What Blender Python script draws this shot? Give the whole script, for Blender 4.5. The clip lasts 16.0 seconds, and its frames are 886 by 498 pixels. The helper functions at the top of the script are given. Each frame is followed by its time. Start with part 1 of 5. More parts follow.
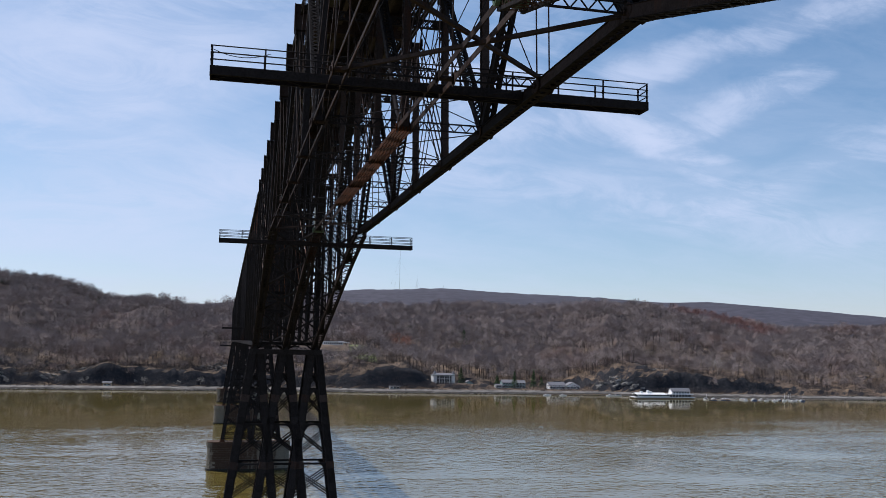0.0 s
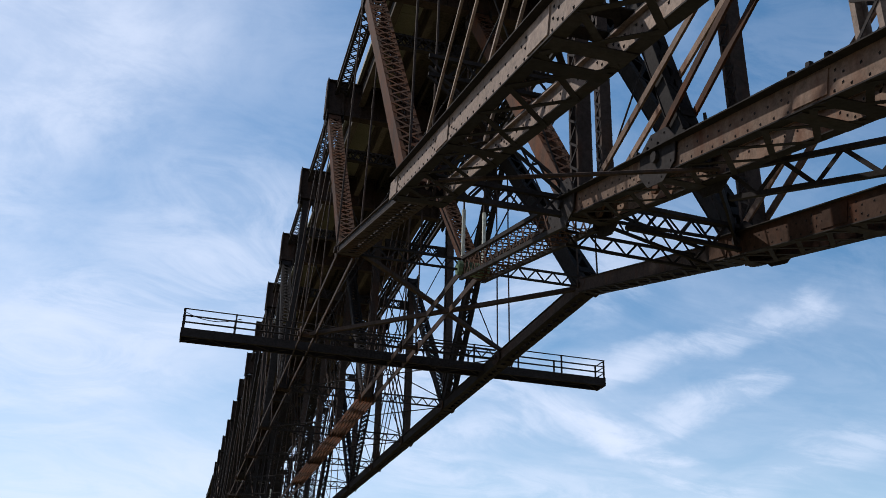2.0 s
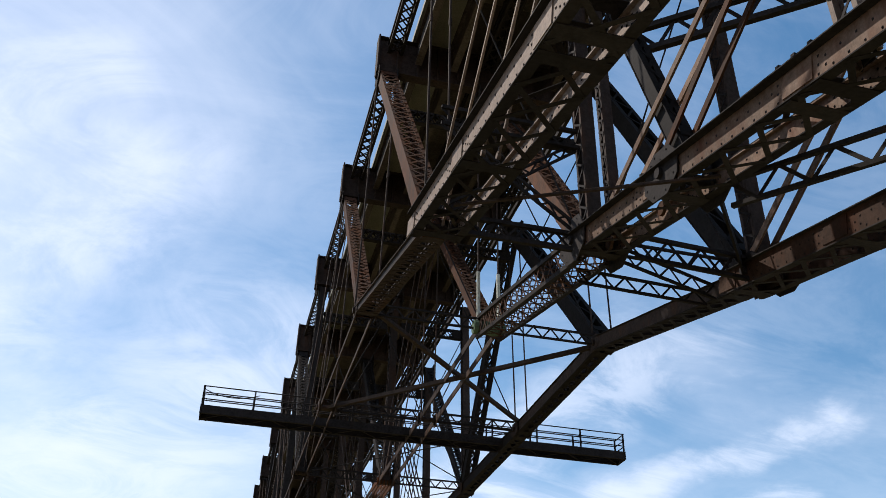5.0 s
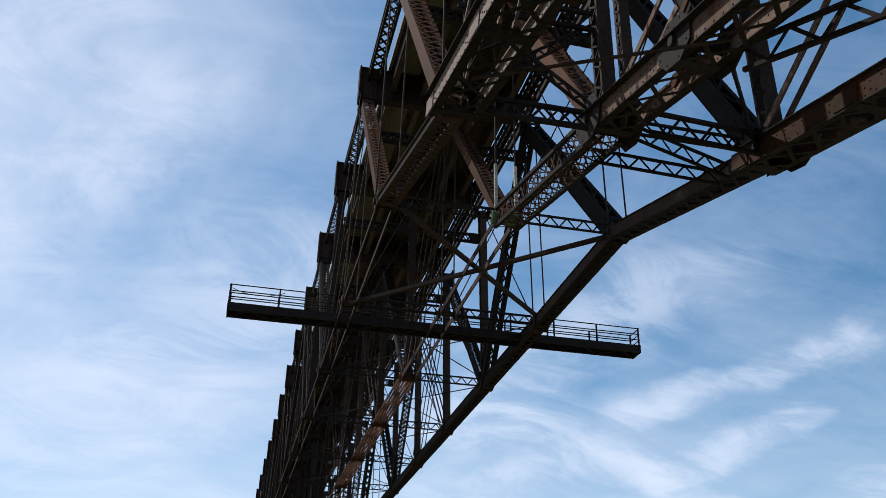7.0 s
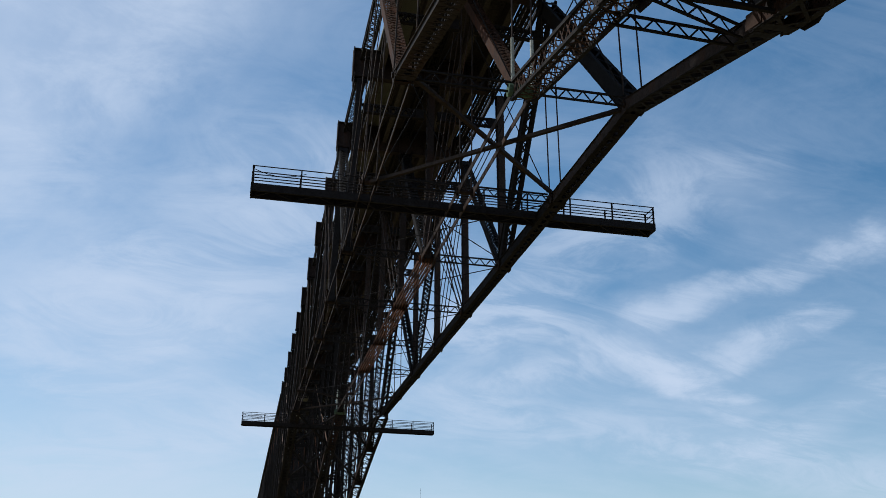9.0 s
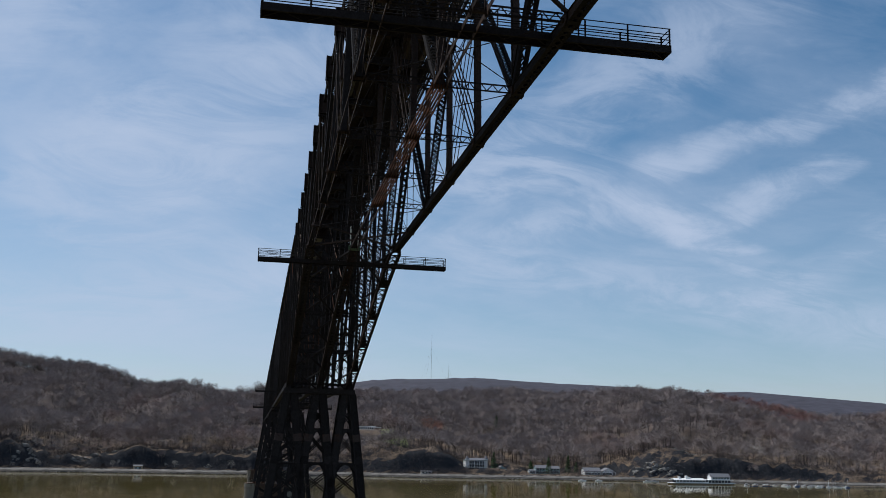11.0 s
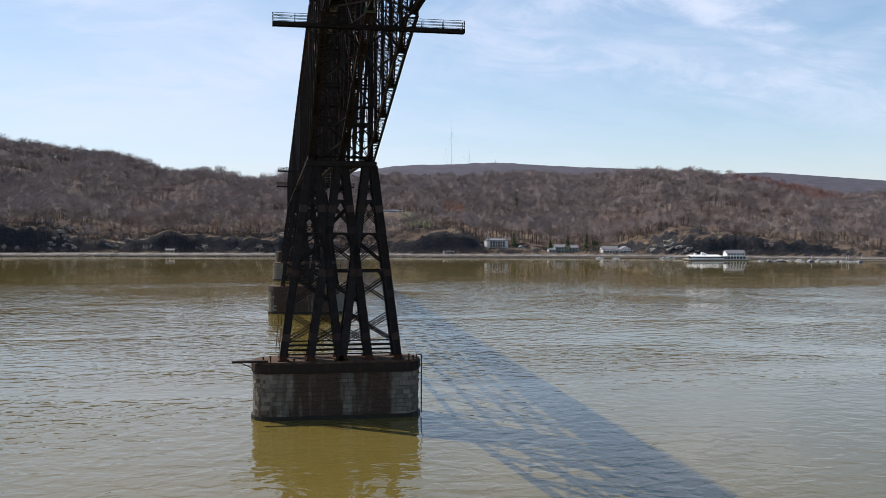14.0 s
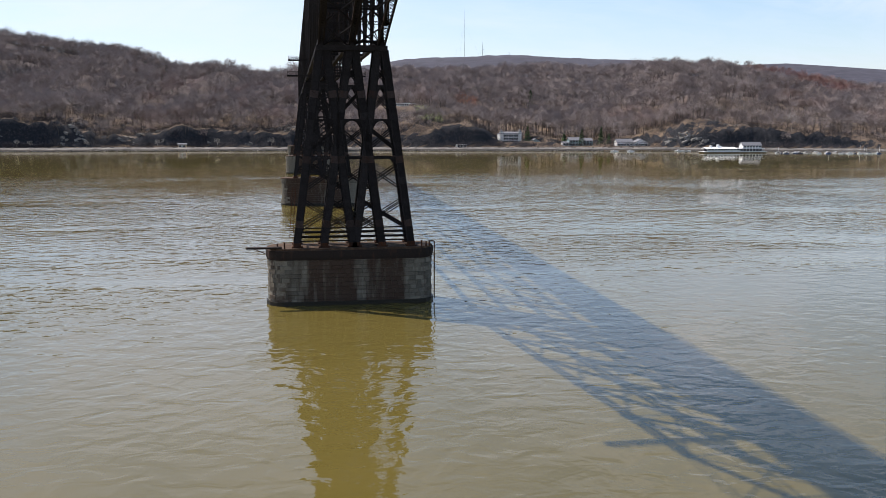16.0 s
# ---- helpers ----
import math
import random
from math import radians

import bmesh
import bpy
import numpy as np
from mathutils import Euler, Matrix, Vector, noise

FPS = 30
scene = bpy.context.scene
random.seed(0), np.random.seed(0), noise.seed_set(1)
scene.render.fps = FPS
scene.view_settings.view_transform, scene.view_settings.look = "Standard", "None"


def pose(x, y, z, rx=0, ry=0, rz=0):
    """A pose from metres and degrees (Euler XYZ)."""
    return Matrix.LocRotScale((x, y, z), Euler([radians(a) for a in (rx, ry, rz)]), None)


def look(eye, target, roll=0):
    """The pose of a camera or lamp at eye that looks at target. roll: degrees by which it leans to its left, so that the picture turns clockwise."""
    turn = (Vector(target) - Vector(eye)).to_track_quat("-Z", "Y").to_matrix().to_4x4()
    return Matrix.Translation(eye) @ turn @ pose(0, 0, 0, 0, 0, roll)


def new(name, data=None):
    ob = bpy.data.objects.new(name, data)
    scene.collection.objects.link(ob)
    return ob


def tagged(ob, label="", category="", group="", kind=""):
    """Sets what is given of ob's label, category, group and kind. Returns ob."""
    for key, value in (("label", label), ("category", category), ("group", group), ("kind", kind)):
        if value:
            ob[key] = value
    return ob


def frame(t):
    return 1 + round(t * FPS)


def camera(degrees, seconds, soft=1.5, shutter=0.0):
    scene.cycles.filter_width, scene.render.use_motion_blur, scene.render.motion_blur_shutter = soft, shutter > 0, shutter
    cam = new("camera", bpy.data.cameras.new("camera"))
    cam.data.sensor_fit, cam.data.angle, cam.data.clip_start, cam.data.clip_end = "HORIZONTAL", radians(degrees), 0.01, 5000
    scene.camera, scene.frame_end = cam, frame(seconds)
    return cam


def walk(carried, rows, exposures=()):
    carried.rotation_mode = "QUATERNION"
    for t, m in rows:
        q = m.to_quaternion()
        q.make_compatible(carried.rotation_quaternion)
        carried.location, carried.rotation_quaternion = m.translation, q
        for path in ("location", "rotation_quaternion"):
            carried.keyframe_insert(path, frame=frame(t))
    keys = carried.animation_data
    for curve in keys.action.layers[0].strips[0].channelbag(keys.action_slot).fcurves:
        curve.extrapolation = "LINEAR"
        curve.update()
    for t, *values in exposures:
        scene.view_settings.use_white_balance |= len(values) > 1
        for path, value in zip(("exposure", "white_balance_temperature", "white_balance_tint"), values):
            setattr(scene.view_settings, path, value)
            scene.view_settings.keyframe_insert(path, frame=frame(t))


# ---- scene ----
cam = camera(52.08, 16.0, 0.5)
PATH = [
    (0, pose(0.08, 0.49, 41.44, 95.96, -1.02, -13.38)),
    (0.5, pose(0.09, 0.28, 41.15, 101.38, -1.30, -13.98)),
    (1, pose(0.10, 0.04, 40.79, 106.22, -1.59, -14.55)),
    (1.5, pose(0.08, -0.07, 40.44, 110.55, -1.91, -15.24)),
    (2, pose(0.05, -0.10, 40.08, 114.44, -2.00, -15.97)),
    (2.5, pose(0.05, -0.12, 39.71, 117.77, -1.93, -16.35)),
    (3, pose(0.06, -0.12, 39.36, 120.58, -1.56, -16.27)),
    (3.2, pose(0.07, -0.07, 39.22, 121.53, -1.53, -16.23)),
    (3.7, pose(0.07, -0.03, 38.83, 122.34, -1.45, -15.89)),
    (4.25, pose(0.08, 0.05, 38.38, 122.60, -1.30, -15.35)),
    (4.8, pose(0.08, 0.14, 37.93, 122.20, -1.16, -14.78)),
    (5.3, pose(0.08, 0.18, 37.54, 121.30, -1.11, -14.37)),
    (5.5, pose(0.07, 0.19, 37.43, 120.71, -0.99, -14.23)),
    (6, pose(0.06, 0.18, 37.07, 119.45, -0.91, -13.88)),
    (6.5, pose(0.04, 0.15, 36.69, 118.23, -0.95, -13.58)),
    (7, pose(0.03, 0.11, 36.31, 117.10, -0.98, -13.30)),
    (7.5, pose(0.03, 0.05, 35.92, 115.94, -1.01, -12.96)),
    (8, pose(0.03, -0.04, 35.52, 114.63, -1.09, -12.69)),
    (8.5, pose(-0.01, -0.11, 35.11, 113.07, -1.00, -12.39)),
    (9, pose(-0.04, -0.21, 34.78, 111.08, -0.94, -12.05)),
    (9.2, pose(-0.07, -0.23, 34.64, 110.23, -0.93, -12.03)),
    (9.7, pose(-0.07, -0.22, 34.27, 107.96, -0.96, -11.83)),
    (10.25, pose(-0.08, -0.21, 33.85, 105.29, -1.02, -11.63)),
    (10.8, pose(-0.10, -0.19, 33.44, 102.64, -1.07, -11.42)),
    (11.3, pose(-0.10, -0.19, 33.06, 100.40, -1.10, -11.23)),
    (11.5, pose(-0.16, -0.16, 32.92, 99.65, -0.75, -11.12)),
    (12, pose(-0.17, -0.13, 32.55, 97.52, -0.89, -10.89)),
    (12.5, pose(-0.17, -0.09, 32.13, 95.30, -0.70, -10.58)),
    (13, pose(-0.13, -0.05, 31.71, 92.90, -0.53, -10.43)),
    (13.5, pose(-0.08, -0.01, 31.32, 90.44, -0.53, -10.24)),
    (14, pose(-0.05, -0.00, 30.96, 88.21, -0.38, -10.05)),
    (14.5, pose(-0.02, 0.00, 30.61, 86.39, -0.41, -9.86)),
    (15, pose(0.02, 0.01, 30.27, 84.81, -0.35, -9.68)),
    (15.5, pose(0.06, 0.02, 29.91, 83.19, -0.16, -9.45)),
    (16, pose(0.07, 0.02, 29.55, 81.61, -0.11, -9.24)),
]
EXPOSURE = [(0, -0.02, 6150, 16), (0.5, -0.25, 6100, 15), (1.0, -0.25, 6150, 13), (1.5, 0.0, 6300, 12), (2.5, 0.48, 6800, 13), (4.2, 0.6, 6850, 13), (5.5, 0.53, 6850, 13), (7, 0.25, 6600, 11), (9, -0.08, 6250, 8),
            (11.5, -0.37, 6100, 11), (12.5, -0.32, 6150, 13), (13.5, 0.0, 6650, 14), (14.5, 0.40, 6550, 15), (16, 0.44, 6600, 16)]
walk(cam, PATH, EXPOSURE)

# ---- world and sun ----
SUN = Vector((-0.55, 0.47, 1.0)).normalized()          # towards the sun
ELEV, AZIM = math.asin(SUN.z), math.atan2(SUN.x, SUN.y)
world = bpy.data.worlds.new("world")
scene.world = world
world.use_nodes = True
wt = world.node_tree
sky = wt.nodes.new("ShaderNodeTexSky")
sky.sky_type, sky.sun_disc = "NISHITA", False
sky.sun_elevation, sky.sun_rotation = ELEV, AZIM
sky.air_density, sky.dust_density, sky.ozone_density = 1.0, 0.3, 3.0
tint = wt.nodes.new("ShaderNodeHueSaturation")
tint.inputs["Hue"].default_value, tint.inputs["Saturation"].default_value, tint.inputs["Value"].default_value = 0.490, 1.2, 0.99
wt.links.new(sky.outputs[0], tint.inputs["Color"])


def wnode(kind, **inputs):
    n = wt.nodes.new(kind)
    for k, v in inputs.items():
        n.inputs[k.replace("_", " ")].default_value = v
    return n


def wmath(op, a, b=None):
    n = wt.nodes.new("ShaderNodeMath")
    n.operation = op
    for i, x in enumerate((a, b)):
        if x is None:
            continue
        if isinstance(x, (int, float)):
            n.inputs[i].default_value = x
        else:
            wt.links.new(x, n.inputs[i])
    return n.outputs[0]


# thin cirrus drawn on a flat layer high over the river
geo = wt.nodes.new("ShaderNodeTexCoord")
sep = wt.nodes.new("ShaderNodeSeparateXYZ")
wt.links.new(geo.outputs["Generated"], sep.inputs[0])
up = wmath("MAXIMUM", sep.outputs[2], 0.02)
lift = wmath("ADD", up, 0.30)
cx, cy = wmath("DIVIDE", sep.outputs[0], lift), wmath("DIVIDE", sep.outputs[1], lift)
flat = wt.nodes.new("ShaderNodeCombineXYZ")
wt.links.new(cx, flat.inputs[0])
wt.links.new(cy, flat.inputs[1])


def streaks(angle, sx, sy, scale, detail, rough, lo, hi, dist, seed):
    m = wt.nodes.new("ShaderNodeMapping")
    m.inputs["Rotation"].default_value = (0, 0, radians(angle))
    m.inputs["Scale"].default_value = (sx, sy, 1)
    m.inputs["Location"].default_value = (seed, seed * 0.7, seed * 0.3)
    wt.links.new(flat.outputs[0], m.inputs[0])
    n = wnode("ShaderNodeTexNoise", Scale=scale, Detail=detail, Roughness=rough, Distortion=dist)
    wt.links.new(m.outputs[0], n.inputs["Vector"])
    r = wt.nodes.new("ShaderNodeMapRange")
    r.interpolation_type = "SMOOTHSTEP"
    r.inputs["From Min"].default_value, r.inputs["From Max"].default_value = lo, hi
    wt.links.new(n.outputs["Fac"], r.inputs["Value"])
    return r.outputs[0]


def wvec(op, a, b=None, value=False):
    n = wt.nodes.new("ShaderNodeVectorMath")
    n.operation = op
    for i, x in enumerate((a, b)):
        if x is None:
            continue
        if isinstance(x, (tuple, float, int)):
            n.inputs[i].default_value = x if isinstance(x, tuple) else (x, x, x)
        else:
            wt.links.new(x, n.inputs[i])
    return n.outputs["Value" if value else "Vector"]


def fade(value, lo, hi, to=1.0):
    r = wt.nodes.new("ShaderNodeMapRange")
    r.interpolation_type = "SMOOTHSTEP"
    for k, v in (("From Min", lo), ("From Max", hi), ("To Min", 0.0), ("To Max", to)):
        r.inputs[k].default_value = v
    wt.links.new(value, r.inputs["Value"])
    return r.outputs[0]


# the layer is ruffled before the drawn-out wisps are laid on it
ruffle = wnode("ShaderNodeTexNoise", Scale=3.2, Detail=7, Roughness=0.6)
wt.links.new(flat.outputs[0], ruffle.inputs["Vector"])
bent = wvec("ADD", flat.outputs[0], wvec("MULTIPLY", wvec("SUBTRACT", ruffle.outputs["Color"], 0.5), (0.26, 0.26, 0.0)))


def wisp_band(x0, y0, x1, y1, width, strength):
    """A long thin cloud between two places of the layer."""
    ab = (x1 - x0, y1 - y0, 0.0)
    from_a = wvec("SUBTRACT", bent, (x0, y0, 0.0))
    along = wmath("DIVIDE", wvec("DOT_PRODUCT", from_a, ab, True), ab[0] ** 2 + ab[1] ** 2)
    held = wmath("MINIMUM", wmath("MAXIMUM", along, 0.0), 1.0)
    foot = wt.nodes.new("ShaderNodeVectorMath")
    foot.operation = "SCALE"
    foot.inputs[0].default_value = ab
    wt.links.new(held, foot.inputs["Scale"])
    off = wvec("LENGTH", wvec("SUBTRACT", from_a, foot.outputs[0]), None, True)
    return fade(off, width, 0.0, strength)


veil = streaks(20, 0.8, 1.0, 1.9, 7, 0.58, 0.36, 0.78, 0.7, 3.1)
wisp = streaks(-50, 0.7, 2.0, 2.0, 9, 0.60, 0.44, 0.80, 0.8, 7.4)
curl = streaks(-35, 0.9, 1.5, 4.2, 10, 0.66, 0.36, 0.66, 1.2, 1.7)
low = fade(sep.outputs[2], 0.42, 0.02, 0.42)
side = fade(sep.outputs[0], 0.40, -0.25, 0.50)             # towards the sun the veil is thicker
BANDS = (
    (0.82, 1.72, 0.99, 1.38, 0.075, 0.62), (0.40, 1.58, 0.72, 1.63, 0.13, 0.32), (0.70, 1.62, 1.02, 1.76, 0.075, 0.68),
    (0.36, 1.88, 0.70, 1.68, 0.13, 0.5), (0.70, 1.50, 0.91, 1.18, 0.07, 0.6), (0.52, 1.58, 0.72, 1.48, 0.11, 0.2),
    (0.40, 1.62, 0.60, 1.12, 0.14, 0.42), (-0.30, 1.88, 0.06, 1.26, 0.24, 0.5), (-0.57, 2.35, 0.05, 2.10, 0.28, 0.42),
    (-0.42, 1.36, -0.15, 0.98, 0.15, 0.26), (-0.32, 0.93, -0.18, 0.79, 0.09, 0.4), (-0.33, 1.16, -0.12, 0.96, 0.12, 0.18),
    (0.48, 1.98, 1.44, 1.90, 0.20, 0.4), (1.12, 1.92, 1.24, 1.48, 0.12, 0.35), (-0.45, 1.75, -0.22, 1.48, 0.12, 0.35))
drawn = 0.0
for row in BANDS:
    drawn = wmath("ADD", wisp_band(*row), drawn)
drawn = wmath("MULTIPLY", drawn, wmath("ADD", wmath("MULTIPLY", curl, 0.95), 0.32))
cover = wmath("ADD", wmath("MULTIPLY", veil, 0.16), wmath("MULTIPLY", wisp, 0.16))
cover = wmath("ADD", cover, wmath("MULTIPLY", curl, 0.08))
cover = wmath("ADD", cover, wmath("MULTIPLY", side, wmath("ADD", veil, 0.35)))
cover = wmath("ADD", cover, drawn)
low = wmath("MULTIPLY", low, wmath("ADD", wmath("MULTIPLY", side, 0.6), 0.7))
cover = wmath("SUBTRACT", 0.97, wmath("MULTIPLY", wmath("POWER", 2.718, wmath("MULTIPLY", wmath("ADD", cover, low), -1.35)), 0.97))
mix = wt.nodes.new("ShaderNodeMix")
mix.data_type = "RGBA"
mix.inputs["B"].default_value = (6.1, 6.95, 8.5, 1)
wt.links.new(cover, mix.inputs["Factor"])
wt.links.new(tint.outputs[0], mix.inputs["A"])
wt.links.new(mix.outputs["Result"], wt.nodes["Background"].inputs["Color"])
wt.nodes["Background"].inputs["Strength"].default_value = 0.105

sun = new("sun", bpy.data.lights.new("sun", "SUN"))
sun.data.energy, sun.data.angle, sun.data.color = 4.8, radians(0.53), (1.0, 0.95, 0.87)
sun.matrix_world = look(SUN * 300, (0, 0, 0))



# ---- materials ----
def material(name, build, rough=0.7, metal=0.0, bump=0.0, dist=0.02, gloss=0.25):
    """build(nt) returns a colour socket and, if it likes, a height socket and a roughness socket."""
    m = bpy.data.materials.new(name)
    m.use_nodes = True
    nt = m.node_tree
    b = nt.nodes["Principled BSDF"]
    b.inputs["Roughness"].default_value, b.inputs["Metallic"].default_value = rough, metal
    b.inputs["Specular IOR Level"].default_value = gloss
    out = build(nt)
    out = out if isinstance(out, tuple) else (out,)
    nt.links.new(out[0], b.inputs["Base Color"])
    if len(out) > 1 and bump:
        n = nt.nodes.new("ShaderNodeBump")
        n.inputs["Strength"].default_value, n.inputs["Distance"].default_value = bump, dist
        nt.links.new(out[1], n.inputs["Height"])
        nt.links.new(n.outputs[0], b.inputs["Normal"])
    if len(out) > 2:
        nt.links.new(out[2], b.inputs["Roughness"])
    return m


def place(nt, scale=(1, 1, 1), where="Object"):
    """Coordinates in metres, fixed to the place."""
    if where == "Position":
        src = nt.nodes.new("ShaderNodeNewGeometry").outputs["Position"]
    else:
        src = nt.nodes.new("ShaderNodeTexCoord").outputs[where]
    m = nt.nodes.new("ShaderNodeMapping")
    m.inputs["Scale"].default_value = scale
    nt.links.new(src, m.inputs[0])
    return m.outputs[0]


def speckle(nt, scale, detail=5, rough=0.6, stretch=(1, 1, 1), distort=0.0, where="Position"):
    n = nt.nodes.new("ShaderNodeTexNoise")
    n.inputs["Scale"].default_value, n.inputs["Detail"].default_value = scale, detail
    n.inputs["Roughness"].default_value, n.inputs["Distortion"].default_value = rough, distort
    nt.links.new(place(nt, stretch, where), n.inputs["Vector"])
    return n.outputs["Fac"]


def ramp(nt, fac, *stops):
    r = nt.nodes.new("ShaderNodeValToRGB")
    e = r.color_ramp.elements
    while len(e) < len(stops):
        e.new(0.5)
    for el, (p, c) in zip(e, stops):
        el.position, el.color = p, (*c, 1)
    nt.links.new(fac, r.inputs[0])
    return r.outputs[0]


def blend(nt, fac, a, b, kind="MIX"):
    n = nt.nodes.new("ShaderNodeMix")
    n.data_type, n.blend_type = "RGBA", kind
    for k, x in (("Factor", fac), ("A", a), ("B", b)):
        if isinstance(x, (int, float)):
            n.inputs[k].default_value = x
        elif isinstance(x, tuple):
            n.inputs[k].default_value = (*x, 1)
        else:
            nt.links.new(x, n.inputs[k])
    return n.outputs["Result"]


def calc(nt, op, a, b=0.0):
    n = nt.nodes.new("ShaderNodeMath")
    n.operation = op
    for i, x in enumerate((a, b)):
        if isinstance(x, (int, float)):
            n.inputs[i].default_value = x
        else:
            nt.links.new(x, n.inputs[i])
    return n.outputs[0]


def own(nt):
    return nt.nodes.new("ShaderNodeObjectInfo").outputs["Random"]


def steel(name, base, rust, amount, gloss=0.05):
    def build(nt):
        big = speckle(nt, 0.55, 6, 0.65)
        fine = calc(nt, "ADD", calc(nt, "MULTIPLY", speckle(nt, 9.0, 6, 0.7), 0.6), calc(nt, "MULTIPLY", speckle(nt, 1.9, 6, 0.7), 0.4))
        runs = speckle(nt, 2.2, 5, 0.6, (1.5, 1.5, 0.18))
        dark = tuple(c * 0.42 for c in base)
        c = ramp(nt, fine, (0.32, dark), (0.52, base), (0.72, tuple(min(1, x * 1.5) for x in base)))
        mask = ramp(nt, calc(nt, "ADD", calc(nt, "MULTIPLY", big, 0.6), calc(nt, "MULTIPLY", runs, 0.5)), (0.62 - amount, (0, 0, 0)), (0.82 - amount, (1, 1, 1)))
        c = blend(nt, mask, c, ramp(nt, fine, (0.3, tuple(x * 0.6 for x in rust)), (0.7, rust)))
        tone = calc(nt, "ADD", calc(nt, "MULTIPLY", own(nt), 0.5), 0.72)
        g = nt.nodes.new("ShaderNodeCombineColor")
        for i in range(3):
            nt.links.new(tone, g.inputs[i])
        c = blend(nt, 1.0, c, g.outputs[0], "MULTIPLY")
        return c, fine, calc(nt, "ADD", calc(nt, "MULTIPLY", fine, 0.3), 0.6)
    m = material(name, build, 0.85, 0.0, 0.3, 0.005, 0.5)
    m.node_tree.nodes["Principled BSDF"].inputs["IOR"].default_value = 1.06 + gloss
    return m


STEEL = steel("weathered_steel", (0.040, 0.031, 0.0285), (0.075, 0.038, 0.024), 0.05)
PLATE = steel("grey_weathered_plate", (0.168, 0.130, 0.110), (0.120, 0.062, 0.040), 0.03, 0.1)
RUST = steel("rusty_brown_steel", (0.050, 0.028, 0.020), (0.10, 0.036, 0.015), 0.12)
# two near-black tones for the darkest members
COAL = steel("darkest_steel", (0.0165, 0.0155, 0.0158), (0.026, 0.018, 0.014), 0.02, 0.03)
BLACK = steel("near_black_steel", (0.0225, 0.0205, 0.021), (0.038, 0.024, 0.018), 0.0, 0.04)
BROWN = steel("brown_weathered_plate", (0.132, 0.092, 0.071), (0.105, 0.045, 0.026), 0.11, 0.08)
DARKPLATE = steel("dark_brown_plate", (0.040, 0.024, 0.018), (0.062, 0.026, 0.015), 0.08)
GREENISH = steel("worn_green_paint", (0.10, 0.15, 0.10), (0.06, 0.05, 0.03), 0.0)
# lighter grey that brightens the deep shade under the deck
LIFTED = steel("lifted_grey_underside", (0.066, 0.057, 0.052), (0.075, 0.054, 0.042), 0.0)
PALE = steel("pale_galvanised_steel", (0.42, 0.43, 0.38), (0.3, 0.24, 0.14), -0.05)


def concrete_col(nt):
    a, b = speckle(nt, 0.8, 6, 0.6), speckle(nt, 14, 5, 0.6)
    c = ramp(nt, a, (0.3, (0.10, 0.10, 0.085)), (0.7, (0.17, 0.17, 0.145)))
    return blend(nt, 0.35, c, ramp(nt, b, (0.3, (0.12, 0.12, 0.1)), (0.7, (0.3, 0.3, 0.26)))), b


CONCRETE = material("greenish_concrete", concrete_col, 0.85, 0, 0.2, 0.01)


def stone_col(nt):
    a, b, c3 = speckle(nt, 0.5, 6, 0.65), speckle(nt, 7, 6, 0.7), speckle(nt, 0.9, 6, 0.6, (1.0, 1.0, 0.10))
    c = ramp(nt, own(nt), (0.0, (0.055, 0.047, 0.036)), (0.5, (0.125, 0.110, 0.084)), (1.0, (0.25, 0.222, 0.172)))
    c = blend(nt, 0.5, c, ramp(nt, b, (0.3, (0.045, 0.040, 0.032)), (0.7, (0.25, 0.228, 0.18))))
    wide = speckle(nt, 0.17, 3, 0.5, (1.0, 0.3, 0.05))
    sx = nt.nodes.new("ShaderNodeSeparateXYZ")                 # rust washes down below the steel trestle
    nt.links.new(nt.nodes.new("ShaderNodeNewGeometry").outputs["Position"], sx.inputs[0])
    shed = calc(nt, "SUBTRACT", 0.10, calc(nt, "MULTIPLY", calc(nt, "ABSOLUTE", calc(nt, "SUBTRACT", sx.outputs[0], 7.5)), 0.0135))
    runs = ramp(nt, calc(nt, "ADD", shed, calc(nt, "ADD", calc(nt, "MULTIPLY", c3, 0.45), calc(nt, "MULTIPLY", wide, 0.55))), (0.455, (0, 0, 0)), (0.535, (1, 1, 1)))
    c = blend(nt, calc(nt, "MULTIPLY", runs, 0.9), c, ramp(nt, b, (0.3, (0.014, 0.009, 0.006)), (0.6, (0.056, 0.027, 0.016)), (0.8, (0.13, 0.082, 0.054))))
    spots = ramp(nt, speckle(nt, 2.3, 4, 0.6, (1, 1, 1.6)), (0.66, (0, 0, 0)), (0.72, (1, 1, 1)))
    c = blend(nt, calc(nt, "MULTIPLY", spots, 0.55), c, (0.34, 0.32, 0.27))
    return c, b


STONE = material("rust_stained_granite", stone_col, 0.85, 0, 0.5, 0.03)


def joint_col(nt):
    b = speckle(nt, 6, 5, 0.6)
    return ramp(nt, b, (0.3, (0.10, 0.088, 0.068)), (0.7, (0.24, 0.21, 0.165))), b


JOINT = material("dark_mortar", joint_col, 0.95, 0, 0.2, 0.01)


def coping_col(nt):
    b, r = speckle(nt, 5, 6, 0.65), speckle(nt, 1.1, 6, 0.6, (1, 1, 0.3))
    c = ramp(nt, b, (0.3, (0.012, 0.009, 0.008)), (0.7, (0.030, 0.020, 0.015)))
    return blend(nt, ramp(nt, r, (0.56, (0, 0, 0)), (0.72, (1, 1, 1))), c, (0.050, 0.026, 0.016)), b


COPING = material("rusted_coping", coping_col, 0.85, 0, 0.3, 0.02)


